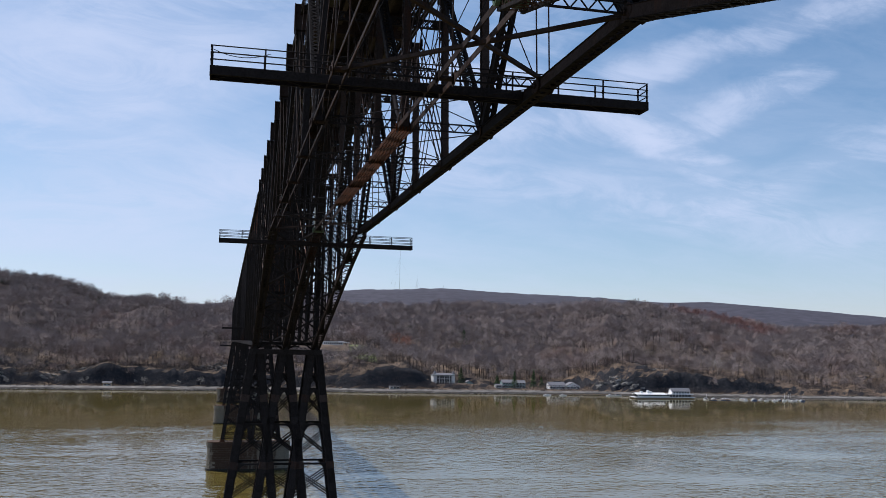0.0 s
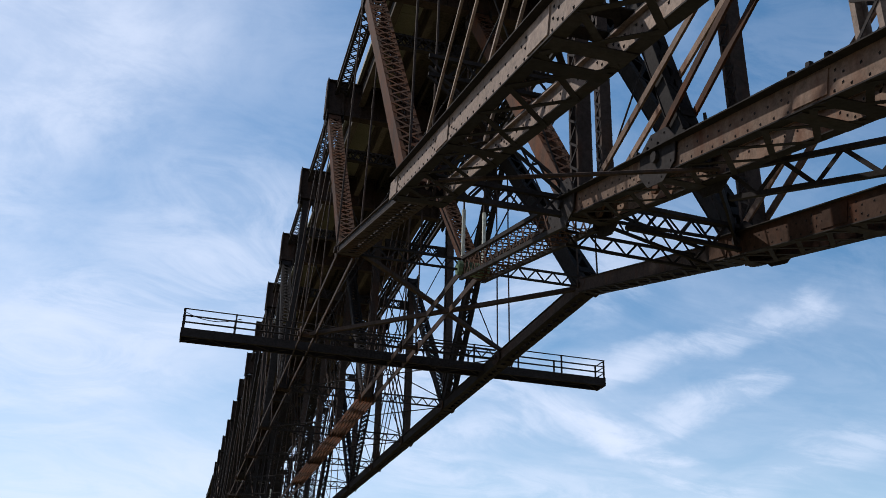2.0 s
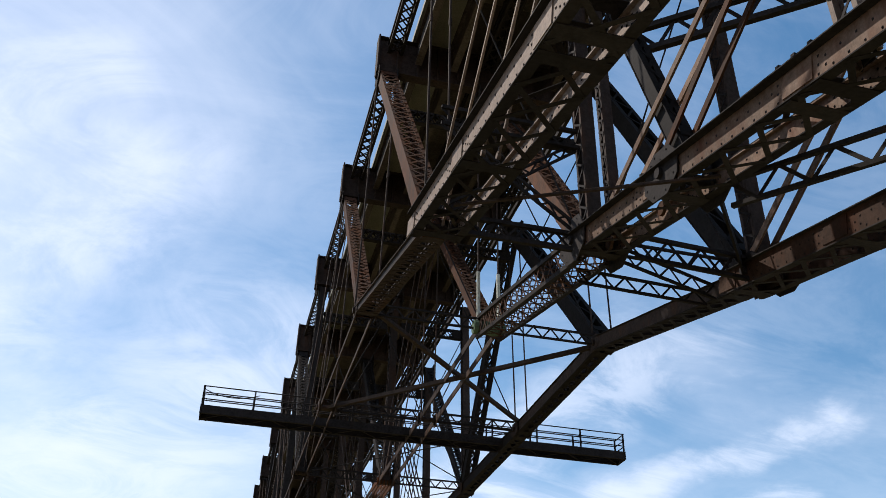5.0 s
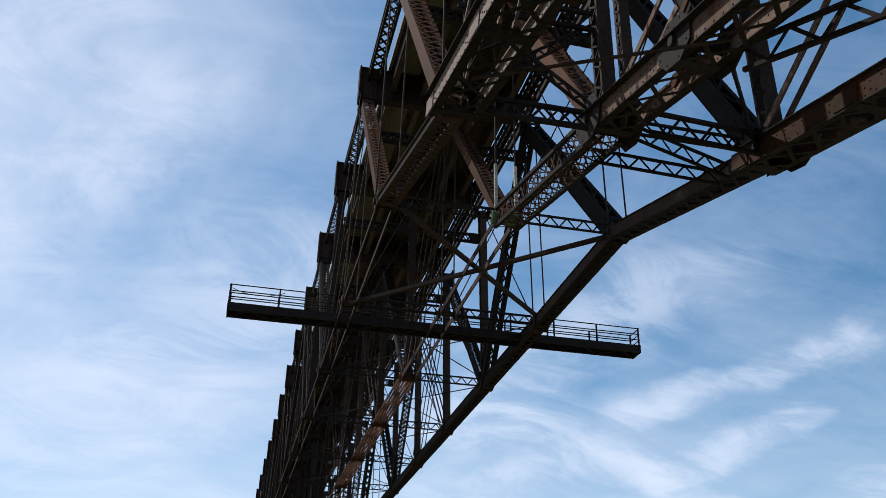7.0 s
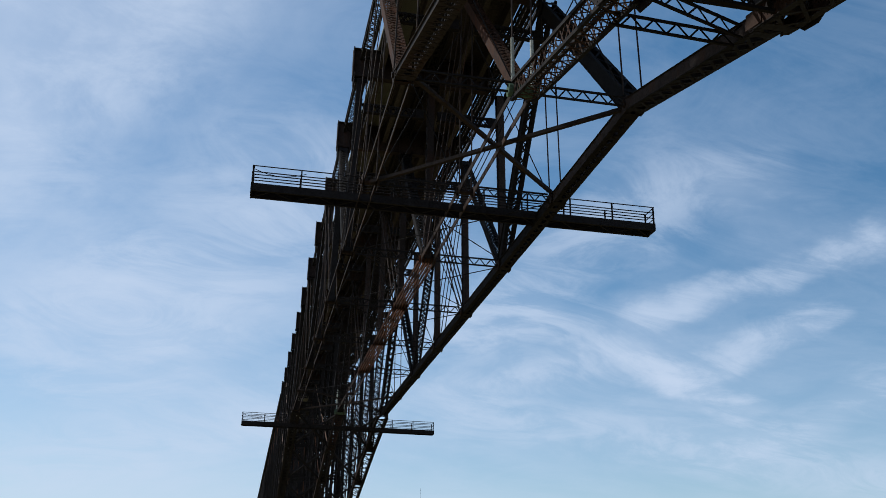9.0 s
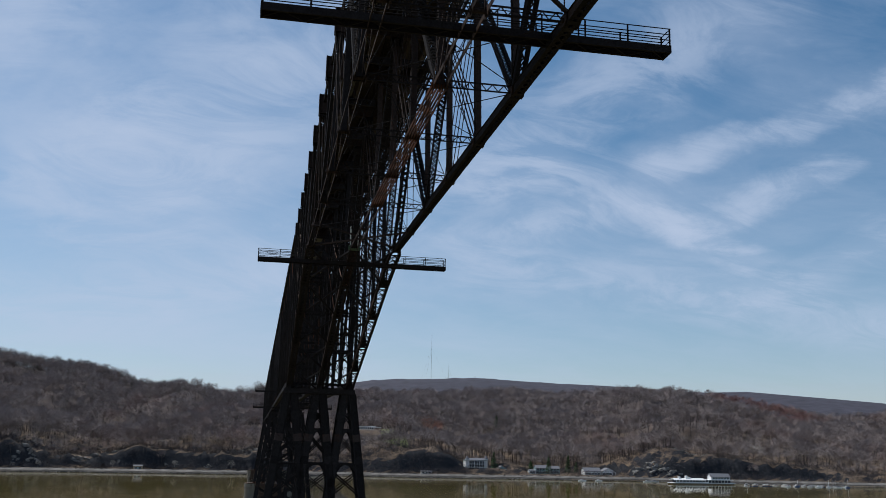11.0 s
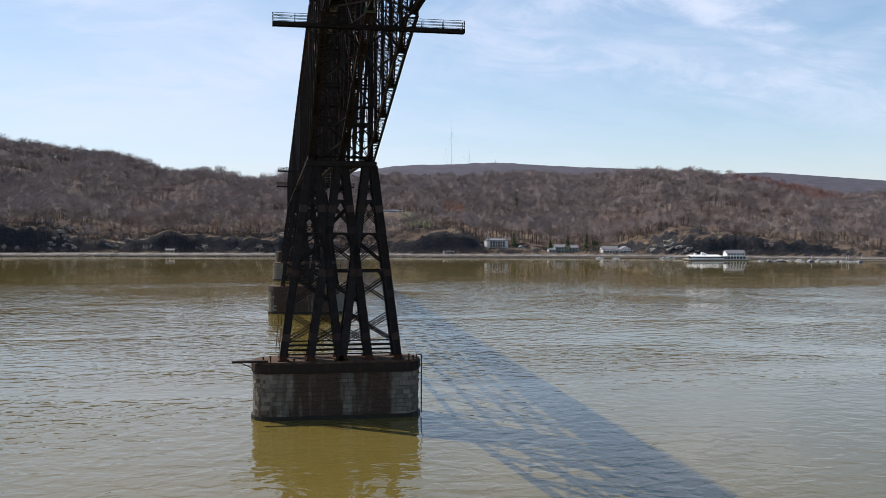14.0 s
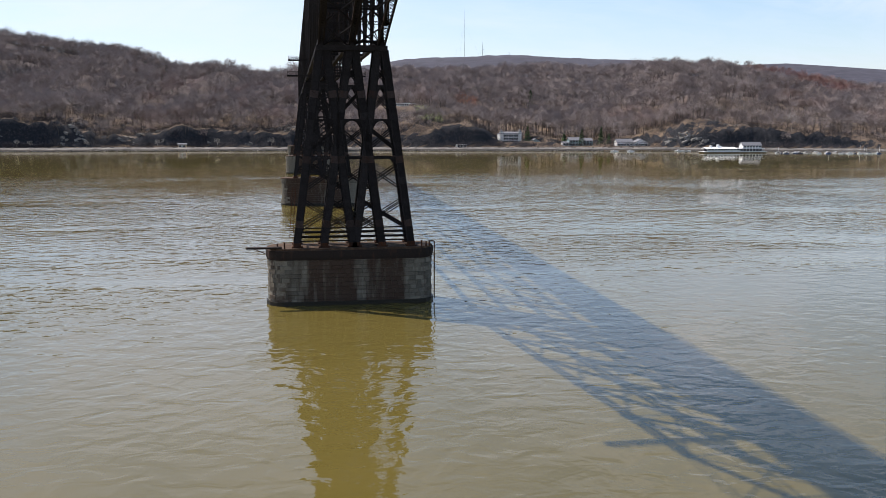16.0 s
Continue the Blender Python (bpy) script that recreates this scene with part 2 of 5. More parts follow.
def captop_col(nt):
    b = speckle(nt, 1.2, 6, 0.65)
    return ramp(nt, b, (0.35, (0.03, 0.02, 0.014)), (0.55, (0.075, 0.044, 0.026)), (0.8, (0.18, 0.12, 0.075))), b


CAPTOP = material("rusty_pier_top", captop_col, 0.9, 0, 0.3, 0.02)


# wet stone, with the shadow along the waterline mixed into its dark colour
def waterline_col(nt):
    b = speckle(nt, 3.0, 6, 0.65)
    return ramp(nt, b, (0.3, (0.010, 0.009, 0.007)), (0.65, (0.026, 0.022, 0.015)), (0.85, (0.10, 0.088, 0.06))), b


WATERLINE = material("wet_algae_and_waterline_shadow", waterline_col, 0.5, 0, 0.4, 0.03)


def flat_tone(name, col, rough=0.7, var=0.25, scale=3.0):
    def build(nt):
        a = speckle(nt, scale, 5, 0.6)
        return ramp(nt, a, (0.3, tuple(c * (1 - var) for c in col)), (0.7, tuple(min(1, c * (1 + var)) for c in col))), a
    return material(name, build, rough, 0, 0.1, 0.01)


WHITE = flat_tone("white_paint", (0.74, 0.74, 0.72), 0.55, 0.06, 0.6)
GREYROOF = flat_tone("grey_shingles", (0.17, 0.17, 0.18), 0.85, 0.2, 1.5)
TEAL = flat_tone("blue_green_siding", (0.22, 0.33, 0.33), 0.7, 0.12, 0.8)
DARKGLASS = flat_tone("dark_glass_and_porch_shade", (0.03, 0.035, 0.045), 0.12, 0.1, 0.5)
TAN = flat_tone("sunlit_tan_boards", (0.40, 0.30, 0.18), 0.8, 0.2, 1.0)
WOOD = flat_tone("grey_timber", (0.20, 0.15, 0.105), 0.85, 0.3, 2.0)
BALLAST = flat_tone("pale_ballast_and_riprap", (0.135, 0.125, 0.112), 0.95, 0.6, 0.12)
ROCK = flat_tone("weathered_grey_rock", (0.17, 0.16, 0.145), 0.9, 0.55, 0.5)
RUBBLE = flat_tone("dark_wet_rubble", (0.040, 0.035, 0.030), 0.95, 0.6, 0.3)
BLUEHULL = flat_tone("blue_hull_paint", (0.05, 0.09, 0.2), 0.3, 0.1, 0.5)
BARK = flat_tone("grey_brown_bark", (0.088, 0.072, 0.064), 0.95, 0.3, 0.15)
PALEBARK = flat_tone("pale_bark", (0.33, 0.30, 0.26), 0.9, 0.2, 0.4)


def twig_col(nt):
    geo_in = nt.nodes.new("ShaderNodeNewGeometry")
    r = geo_in.outputs["Random Per Island"]
    p = speckle(nt, 0.012, 4, 0.6)
    c = ramp(nt, r, (0.0, (0.180, 0.150, 0.144)), (0.4, (0.210, 0.174, 0.164)), (0.75, (0.240, 0.198, 0.182)), (1.0, (0.28, 0.232, 0.208)))
    red = ramp(nt, p, (0.57, (0, 0, 0)), (0.69, (1, 1, 1)))
    c = blend(nt, calc(nt, "MULTIPLY", red, 0.4), c, (0.22, 0.11, 0.085))
    for x, y, reach, col in ((716, 1205, 95, (0.20, 0.090, 0.075)), (182, 955, 16, (0.34, 0.14, 0.08))):      # budding maples
        d = nt.nodes.new("ShaderNodeVectorMath")
        d.operation = "DISTANCE"
        flat_xy = nt.nodes.new("ShaderNodeVectorMath")
        flat_xy.operation = "MULTIPLY"
        flat_xy.inputs[1].default_value = (1, 1, 0)
        nt.links.new(geo_in.outputs["Position"], flat_xy.inputs[0])
        nt.links.new(flat_xy.outputs[0], d.inputs[0])
        d.inputs[1].default_value = (x, y, 0)
        near_it = calc(nt, "DIVIDE", d.outputs["Value"], reach)
        c = blend(nt, ramp(nt, near_it, (0.55, (0.75, 0.75, 0.75)), (1.0, (0, 0, 0))), c, col)
    return c


TWIG = material("bare_twigs", twig_col, 0.95)
SCRUB = flat_tone("dark_tangled_scrub", (0.052, 0.045, 0.046), 0.95, 0.4, 0.25)


def needle_col(nt):
    r = nt.nodes.new("ShaderNodeNewGeometry").outputs["Random Per Island"]
    return ramp(nt, r, (0.0, (0.022, 0.045, 0.016)), (0.6, (0.045, 0.09, 0.03)), (1.0, (0.08, 0.14, 0.05)))


NEEDLE = material("dark_needles", needle_col, 0.9)


def land_col(nt):
    pos = nt.nodes.new("ShaderNodeNewGeometry")
    s = nt.nodes.new("ShaderNodeSeparateXYZ")
    nt.links.new(pos.outputs["True Normal"], s.inputs[0])
    a, b, c3 = speckle(nt, 0.02, 7, 0.62), speckle(nt, 0.11, 7, 0.68), speckle(nt, 0.5, 5, 0.7)
    leaf = ramp(nt, b, (0.30, (0.050, 0.038, 0.034)), (0.52, (0.125, 0.090, 0.062)), (0.72, (0.25, 0.18, 0.115)))
    mulch = ramp(nt, b, (0.3, (0.06, 0.046, 0.043)), (0.55, (0.095, 0.072, 0.064)), (0.75, (0.13, 0.098, 0.08)))
    pz = nt.nodes.new("ShaderNodeSeparateXYZ")                 # dry bleached leaves lie on the lower slopes
    nt.links.new(pos.outputs["Position"], pz.inputs[0])
    up = calc(nt, "ADD", calc(nt, "DIVIDE", pz.outputs[2], 100.0), calc(nt, "MULTIPLY", a, 0.6))
    leaf = blend(nt, ramp(nt, up, (0.62, (0, 0, 0)), (0.80, (1, 1, 1))), leaf, mulch)
    # steep rock goes blue-black: the bluff's shade is put into its colour
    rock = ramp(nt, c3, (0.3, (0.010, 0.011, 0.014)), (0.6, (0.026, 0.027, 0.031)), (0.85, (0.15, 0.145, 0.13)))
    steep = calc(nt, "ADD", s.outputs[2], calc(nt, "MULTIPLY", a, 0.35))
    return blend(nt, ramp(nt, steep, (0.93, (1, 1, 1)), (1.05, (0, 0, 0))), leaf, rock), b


LAND = material("leaf_litter_and_shaded_rock", land_col, 0.95, 0, 0.6, 1.2)
LAWN = flat_tone("spring_grass", (0.15, 0.16, 0.065), 0.95, 0.25, 0.08)
# the blue of distant air haze is painted into the ridge colour
HAZE = flat_tone("far_wooded_ridge_in_haze", (0.052, 0.049, 0.062), 0.95, 0.3, 0.03)


def water_mat():
    m = bpy.data.materials.new("murky_river_water")
    m.use_nodes = True
    nt = m.node_tree
    b = nt.nodes["Principled BSDF"]
    silt = speckle(nt, 0.012, 5, 0.6, (1, 1, 1), 0.8)
    c = ramp(nt, silt, (0.3, (0.094, 0.073, 0.016)), (0.7, (0.120, 0.093, 0.027)))
    nt.links.new(c, b.inputs["Base Color"])
    b.inputs["Roughness"].default_value = 0.035
    b.inputs["IOR"].default_value = 1.33
    b.inputs["Specular IOR Level"].default_value = 1.0
    w1 = speckle(nt, 1.0, 2, 0.5, (0.75, 1.0, 1), 0.6)
    w2 = speckle(nt, 0.36, 2, 0.4, (0.78, 1.0, 1), 0.6)
    w3 = speckle(nt, 2.6, 3, 0.5, (0.7, 1.0, 1), 0.3)
    w0 = speckle(nt, 0.11, 2, 0.5, (0.6, 1.0, 1), 0.8)
    gust = speckle(nt, 0.011, 3, 0.5, (0.6, 1.3, 1), 0.6)
    calm = ramp(nt, gust, (0.40, (0.30, 0.30, 0.30)), (0.56, (1, 1, 1)))
    h = calc(nt, "ADD", calc(nt, "MULTIPLY", w1, 0.28), calc(nt, "MULTIPLY", w2, 2.3))
    h = calc(nt, "ADD", h, calc(nt, "MULTIPLY", w3, 0.02))
    h = calc(nt, "ADD", h, calc(nt, "MULTIPLY", w0, 0.9))
    h = calc(nt, "MULTIPLY", h, calm)
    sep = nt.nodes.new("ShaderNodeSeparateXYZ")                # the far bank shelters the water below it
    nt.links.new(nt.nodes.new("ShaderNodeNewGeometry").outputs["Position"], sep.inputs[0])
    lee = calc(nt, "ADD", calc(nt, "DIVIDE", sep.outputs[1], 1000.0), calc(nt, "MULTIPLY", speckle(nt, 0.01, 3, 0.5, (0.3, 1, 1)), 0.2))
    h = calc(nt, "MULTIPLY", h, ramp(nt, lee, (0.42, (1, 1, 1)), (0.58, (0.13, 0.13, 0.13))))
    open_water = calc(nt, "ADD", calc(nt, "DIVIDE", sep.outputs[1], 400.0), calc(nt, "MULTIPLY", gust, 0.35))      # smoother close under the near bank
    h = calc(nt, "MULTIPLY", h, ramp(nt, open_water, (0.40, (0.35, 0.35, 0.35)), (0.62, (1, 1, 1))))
    n = nt.nodes.new("ShaderNodeBump")
    n.inputs["Strength"].default_value, n.inputs["Distance"].default_value = 1.0, 0.17
    nt.links.new(h, n.inputs["Height"])
    nt.links.new(n.outputs[0], b.inputs["Normal"])
    return m


WATER = water_mat()


# ---- mesh tools ----
class Shape:
    """Collects solid pieces for one mesh."""

    def __init__(self):
        self.v, self.f = [], []

    def add(self, verts, faces):
        o = len(self.v)
        self.v += [tuple(p) for p in verts]
        self.f += [tuple(i + o for i in q) for q in faces]
        return self

    def bar(self, p, q, w, h, ref=(0, 0, 1)):
        """A bar from p to q; h is its depth along ref, w its breadth across."""
        p, q = Vector(p), Vector(q)
        d = (q - p).normalized()
        a = Vector(ref) - d * d.dot(Vector(ref))
        if a.length < 1e-4:
            a = Vector((1, 0, 0)) - d * d.x
        a.normalize()
        b = d.cross(a) * (w / 2)
        a = a * (h / 2)
        c = [e + s * b + u * a for e in (p, q) for s, u in ((-1, -1), (1, -1), (1, 1), (-1, 1))]
        return self.add(c, ((0, 1, 2, 3), (7, 6, 5, 4), (0, 4, 5, 1), (1, 5, 6, 2), (2, 6, 7, 3), (3, 7, 4, 0)))

    def box(self, lo, hi):
        (x0, y0, z0), (x1, y1, z1) = lo, hi
        return self.add([(x0, y0, z0), (x1, y0, z0), (x1, y1, z0), (x0, y1, z0), (x0, y0, z1), (x1, y0, z1), (x1, y1, z1), (x0, y1, z1)],
                        ((3, 2, 1, 0), (4, 5, 6, 7), (0, 1, 5, 4), (1, 2, 6, 5), (2, 3, 7, 6), (3, 0, 4, 7)))

    def prism(self, ring, along):
        """A flat ring of points pushed along a vector."""
        n, d = len(ring), Vector(along)
        pts = [Vector(p) for p in ring]
        faces = [tuple(range(n))[::-1], tuple(range(n, 2 * n))] + [(i, (i + 1) % n, n + (i + 1) % n, n + i) for i in range(n)]
        return self.add(pts + [p + d for p in pts], faces)

    def rod(self, p, q, r, n=6, r2=None):
        p, q = Vector(p), Vector(q)
        d = (q - p).normalized()
        a = d.orthogonal().normalized()
        b = d.cross(a)
        r2 = r if r2 is None else r2
        ring = [(math.cos(2 * math.pi * i / n), math.sin(2 * math.pi * i / n)) for i in range(n)]
        v = [p + (a * c + b * s) * r for c, s in ring] + [q + (a * c + b * s) * r2 for c, s in ring]
        return self.add(v, [tuple(range(n))[::-1], tuple(range(n, 2 * n))] + [(i, (i + 1) % n, n + (i + 1) % n, n + i) for i in range(n)])

    def dome(self, p, out, r):
        out = Vector(out)
        a = out.orthogonal().normalized() * r
        b = out.cross(a)
        p = Vector(p)
        return self.add([p + a, p + b, p - a, p - b, p + out * r * 0.7], ((0, 1, 4), (1, 2, 4), (2, 3, 4), (3, 0, 4)))

    def mesh(self, name, origin=(0, 0, 0)):
        me = bpy.data.meshes.new(name)
        o = Vector(origin)
        me.from_pydata([tuple(Vector(p) - o) for p in self.v], [], self.f)
        me.validate()
        me.update()
        return me


def thing(name, at=(0, 0, 0), label="", category="", group="", kind=""):
    ob = new(name)
    ob.location = at
    ob.empty_display_size = 0.5
    return tagged(ob, label, category, group, kind)


def base_of(ob):
    while ob.parent:
        ob = ob.parent
    return ob.location


def part(name, shape, mat, parent, label=""):
    ob = new(name, shape.mesh(name, base_of(parent)))
    ob.data.materials.append(mat)
    ob.parent = parent
    return tagged(ob, label)


def solid(name, shape, mat, at=(0, 0, 0), label="", category="", group="", kind=""):
    ob = new(name, shape.mesh(name, at))
    ob.location = at
    ob.data.materials.append(mat)
    return tagged(ob, label, category, group, kind)


# ---- steelwork ----
def zigzag(s, p, q, side, gap, out, shift, bar=0.07, cross=False, pitch=None):
    """Lacing between two lines that run from p to q, gap apart along side, on the face shifted along out."""
    p, q = Vector(p), Vector(q)
    d = q - p
    n = max(2, int(round(d.length / (pitch or gap * 0.75))))
    a, o = Vector(side) * (gap / 2), Vector(out) * shift
    sg = 1
    for i in range(n):
        u, w = p + d * (i / n), p + d * ((i + 1) / n)
        s.bar(u + a * sg + o, w - a * sg + o, bar, 0.014, out)
        if cross:
            s.bar(u - a * sg + o * 1.02, w + a * sg + o * 1.02, bar, 0.014, out)
        sg = -sg
    return s


def frame_axes(p, q, side):
    d = (Vector(q) - Vector(p)).normalized()
    a = Vector(side) - d * d.dot(Vector(side))
    a.normalize()
    return d, a, d.cross(a)


def channel(p, q, at_side, toward, deep_dir, depth, web, flange):
    """One rolled channel: its web stands at at_side, its flanges point toward; drawn as one solid."""
    p, q = Vector(p), Vector(q)
    t, h, e = Vector(toward), Vector(deep_dir) * (depth / 2), Vector(at_side)
    lip = Vector(deep_dir) * 0.026
    prof = (e + h, e + h + t * flange, e + h + t * flange - lip, e + h + t * web - lip, e - h + t * web + lip, e - h + t * flange + lip, e - h + t * flange, e - h)
    n = len(prof)
    v = [p + c for c in prof] + [q + c for c in prof]
    f = [(i, (i + 1) % n, n + (i + 1) % n, n + i) for i in range(n)]
    f += [(0, 1, 2, 3), (0, 3, 4, 7), (4, 5, 6, 7), (11, 10, 9, 8), (15, 12, 11, 8), (15, 14, 13, 12)]
    return Shape().add(v, f)


def laced(name, p, q, side, gap, depth, mat, owner, lace=None, web=0.03, flange=0.11, bar=0.065, cross=False, pitch=None):
    """A built-up strut: two channels, gap apart along side, tied by lacing bars on both open faces."""
    d, a, b = frame_axes(p, q, side)
    p, q = Vector(p), Vector(q)
    ob = part(name, channel(p, q, a * (-gap / 2), a, b, depth, web, flange), mat, owner)
    if ob.parent is owner and owner.parent is None:
        part("channel", channel(p, q, a * (gap / 2), -a, b, depth, web, flange), mat, ob)
    z = Shape()
    for u in (-1, 1):
        zigzag(z, p, q, a, gap - 0.06, b, u * (depth / 2 + 0.009), bar, cross, pitch)
        for e in (0.0, 1.0):
            m = p.lerp(q, e) + (d if e == 0 else -d) * 0.3 + b * (u * (depth / 2 + 0.009))
            z.bar(m - d * 0.25, m + d * 0.25, gap, 0.016, b)
    tagged(part("lacing", z, lace or mat, ob), kind="stuff")
    return ob


def chord(name, p, q, wide, high, mat, owner, lace=None, bar=0.13, rivets=False, top=True, eave=0.06, bays=1.05):
    """A box chord: two riveted side channels under overhanging flanges, crossed lacing below and above."""
    p, q = Vector(p), Vector(q)
    d, a, b = frame_axes(p, q, (1, 0, 0))
    if b.z < 0:
        b = -b
    ob = part(name, channel(p, q, a * (-wide / 2), a, b, high, 0.035, 0.12), mat, owner)
    part("side_plate", channel(p, q, a * (wide / 2), -a, b, high, 0.035, 0.12), mat, ob)
    for sg in (-1, 1):
        for u in (-1, 1):
            over = eave if u > 0 else 0.03
            inner = 0.12 if u > 0 else 0.2
            o = a * (sg * (wide / 2 + (over - inner) / 2)) + b * (u * (high / 2 + 0.014))
            part("flange", Shape().bar(p + o, q + o, over + inner, 0.026, b), lace or mat, ob)
    z = Shape()
    length = (q - p).length
    for u in (-1, 1) if top else (-1,):
        zigzag(z, p, q, a, wide - 0.1, b, u * (high / 2 + 0.036), bar, u < 0, wide * (bays if u < 0 else 1.6))
        for e in (0.04, 0.5, 0.96) if rivets and u < 0 else (0.04, 0.96):
            m = p.lerp(q, e) + b * (u * (high / 2 + 0.05))
            w, l = wide / 2, 0.2
            ring = [m + a * x + d * y for x, y in ((-w, -l), (w, -l), (w, l), (-w, l))]
            z.prism(ring, b * 0.02)
    tagged(part("lacing", z, lace or mat, ob), kind="stuff")
    if rivets:
        r = Shape()
        n = int(length / 0.36)
        for i in range(n):
            t = (i + 0.5) / n
            ends = min(t, 1 - t, abs(t - 0.47)) * length
            rows = (-0.36, 0.12) if ends > 0.9 else (-0.38, -0.22, -0.06, 0.1, 0.26)
            for k, hgt in enumerate(rows):
                m = p + (q - p) * (t + (0.5 / n if k % 2 else 0)) + b * (hgt * high)
                r.dome(m - a * (wide / 2), -a, 0.034)
                r.dome(m + a * (wide / 2 - 0.035), -a, 0.034)
        tagged(part("rivets", r, BLACK, ob, "rows of dark rivet heads"), kind="stuff")
        for e in (0.0, 0.47):
            m = p.lerp(q, e)
            for x in (-wide / 2 - 0.012, wide / 2 + 0.012):
                part("splice_plate", Shape().bar(m + a * x - d * 0.42, m + a * x + d * 0.42, 0.024, high * 0.8, b), mat, ob)
            for k in range(3 if eave > 0.15 else 0):
                c = m + a * (-wide / 2 - eave * 0.4) + b * (high / 2 + 0.10) + d * (0.45 * k - 0.4)
                part("bolt_lug", Shape().bar(c - d * 0.05, c + d * 0.05, 0.08, 0.12, b), BLACK, ob)
    return ob


def open_lattice(name, p, q, gap, owner, pitch=None, mat=None, bar=0.06, angle=0.075):
    """A light lattice strut: two angles one above the other, joined by a single row of lacing."""
    p, q = Vector(p), Vector(q)
    o = Vector((0, 0, gap / 2))
    ob = part(name, Shape().bar(p + o, q + o, angle, angle), mat or BLACK, owner)
    part("angle", Shape().bar(p - o, q - o, angle, angle), mat or BLACK, ob)
    side = (q - p).cross(Vector((0, 0, 1))).normalized()
    tagged(part("lacing", zigzag(Shape(), p, q, (0, 0, 1), gap, side, 0.0, bar, False, pitch or gap * 0.75), mat or BLACK, ob), kind="stuff")
    return ob


def lattice_box(name, p, q, wide, high, mat, owner, lace):
    """An open box girder of four corner angles with crossed lacing on all faces."""
    p, q = Vector(p), Vector(q)
    d, a, b = frame_axes(p, q, (1, 0, 0))
    ob = part(name, Shape().bar(p - a * wide / 2 - b * high / 2, q - a * wide / 2 - b * high / 2, 0.13, 0.13, b), mat, owner)
    for su, sv in ((1, -1), (1, 1), (-1, 1)):
        o = a * (su * wide / 2) + b * (sv * high / 2)
        part("corner_angle", Shape().bar(p + o, q + o, 0.13, 0.13, b), mat, ob)
    z = Shape()
    for sg in (-1, 1):
        zigzag(z, p, q, a, wide, b, sg * high / 2, 0.07, True, 0.62)
        zigzag(z, p, q, b, high, a, sg * wide / 2, 0.07, True, 0.62)
    tagged(part("lacing", z, lace, ob), kind="stuff")
    return ob


def gusset(c, w, h, x, mat, owner, tilt=0.0):
    """A cut-cornered joint plate in the truss plane, on both sides of the member."""
    c = Vector(c)
    k = 0.28
    ring = [(-w / 2, -h / 2 + h * k), (-w / 2 + w * k, -h / 2), (w / 2 - w * k, -h / 2), (w / 2, -h / 2 + h * k),
            (w / 2, h / 2 - h * k), (w / 2 - w * k, h / 2), (-w / 2 + w * k, h / 2), (-w / 2, h / 2 - h * k)]
    s = Shape()
    cs, sn = math.cos(tilt), math.sin(tilt)
    for sg in (-1, 1):
        pts = [(c.x + sg * x, c.y + u * cs - v * sn, c.z + u * sn + v * cs) for u, v in ring]
        s.prism(pts, (0.03 * sg, 0, 0))
        for u, v in ring:
            s.dome((c.x + sg * (x + 0.03), c.y + 0.82 * (u * cs - v * sn), c.z + 0.82 * (u * sn + v * cs)), (sg, 0, 0), 0.035)
    s.rod((c.x - x - 0.12, c.y, c.z), (c.x + x + 0.12, c.y, c.z), 0.13, 8)
    return part("gusset_plate", s, mat, owner)


def eyebars(p, q, n, spread, deep, mat, owner, thick=0.045):
    """Flat tension bars side by side with round eyes at their pins."""
    p, q = Vector(p), Vector(q)
    d = (q - p).normalized()
    b = Vector((1, 0, 0))
    u = d.cross(b)
    for i in range(n):
        x = (i / (n - 1) - 0.5) * spread if n > 1 else 0
        o = b * x
        s = Shape().bar(p + o, q + o, thick, deep, u)
        for e in (p, q):
            s.rod(e + o - b * (thick * 0.7), e + o + b * (thick * 0.7), deep * 0.95, 10)
        part("eyebar", s, mat, owner)


def rod_part(p, q, r, mat, owner, name="tie_rod"):
    m = Vector(p).lerp(Vector(q), 0.55)
    d = (Vector(q) - Vector(p)).normalized()
    s = Shape().rod(p, q, r, 6).rod(m - d * 0.14, m + d * 0.14, r * 1.5, 6)
    return part(name, s, mat, owner)


# ---- the plan of the bridge ----
LX, MX, RX = 4.42, 9.1, 13.7          # the three truss lines
LINES = (LX, MX, RX)
ZB, ZT = 53.2, 64.6                  # bottom and top chord in the middle of the span
Y0, PAN = 29.2, 9.65                  # first hinge and panel length
YMID = Y0 + 3.5 * PAN
ARM, DROP = 9.73, 2.72
DECK = 66.85
TOWER_Y = (144.2, 305.4, 471.8, 631.8)


def susp(j, top=False):
    return (Y0 + PAN * j, ZT if top else ZB)


def arm(k, top=False, far=False):
    y = Y0 - ARM * k
    return (2 * YMID - y if far else y, ZT if top else ZB if k == 0 else 53.6 - DROP * k)


def at(x, node):
    return (x + (MX - x) * 0.04 if node[1] > 60 else x, node[0], node[1])


# the near arm's bottom chords, one row a truss line: height at the first node, slope, depth, breadth, offset
NEAR_ARM = ((50.74, 0.247, 0.55, 1.28, 0.22), (50.93, 0.266, 0.52, 1.15, -0.02), (50.5, 0.245, 0.6, 1.1, -0.1))


def near(li, y):
    z, slope, high, wide, dx = NEAR_ARM[li]
    return (LINES[li] + dx, y, z + slope * (y - (Y0 - ARM)))


def crown(x, node):
    """Where the top chord runs, just under the deck."""
    return (x + (MX - x) * 0.1, node[0], 66.35)


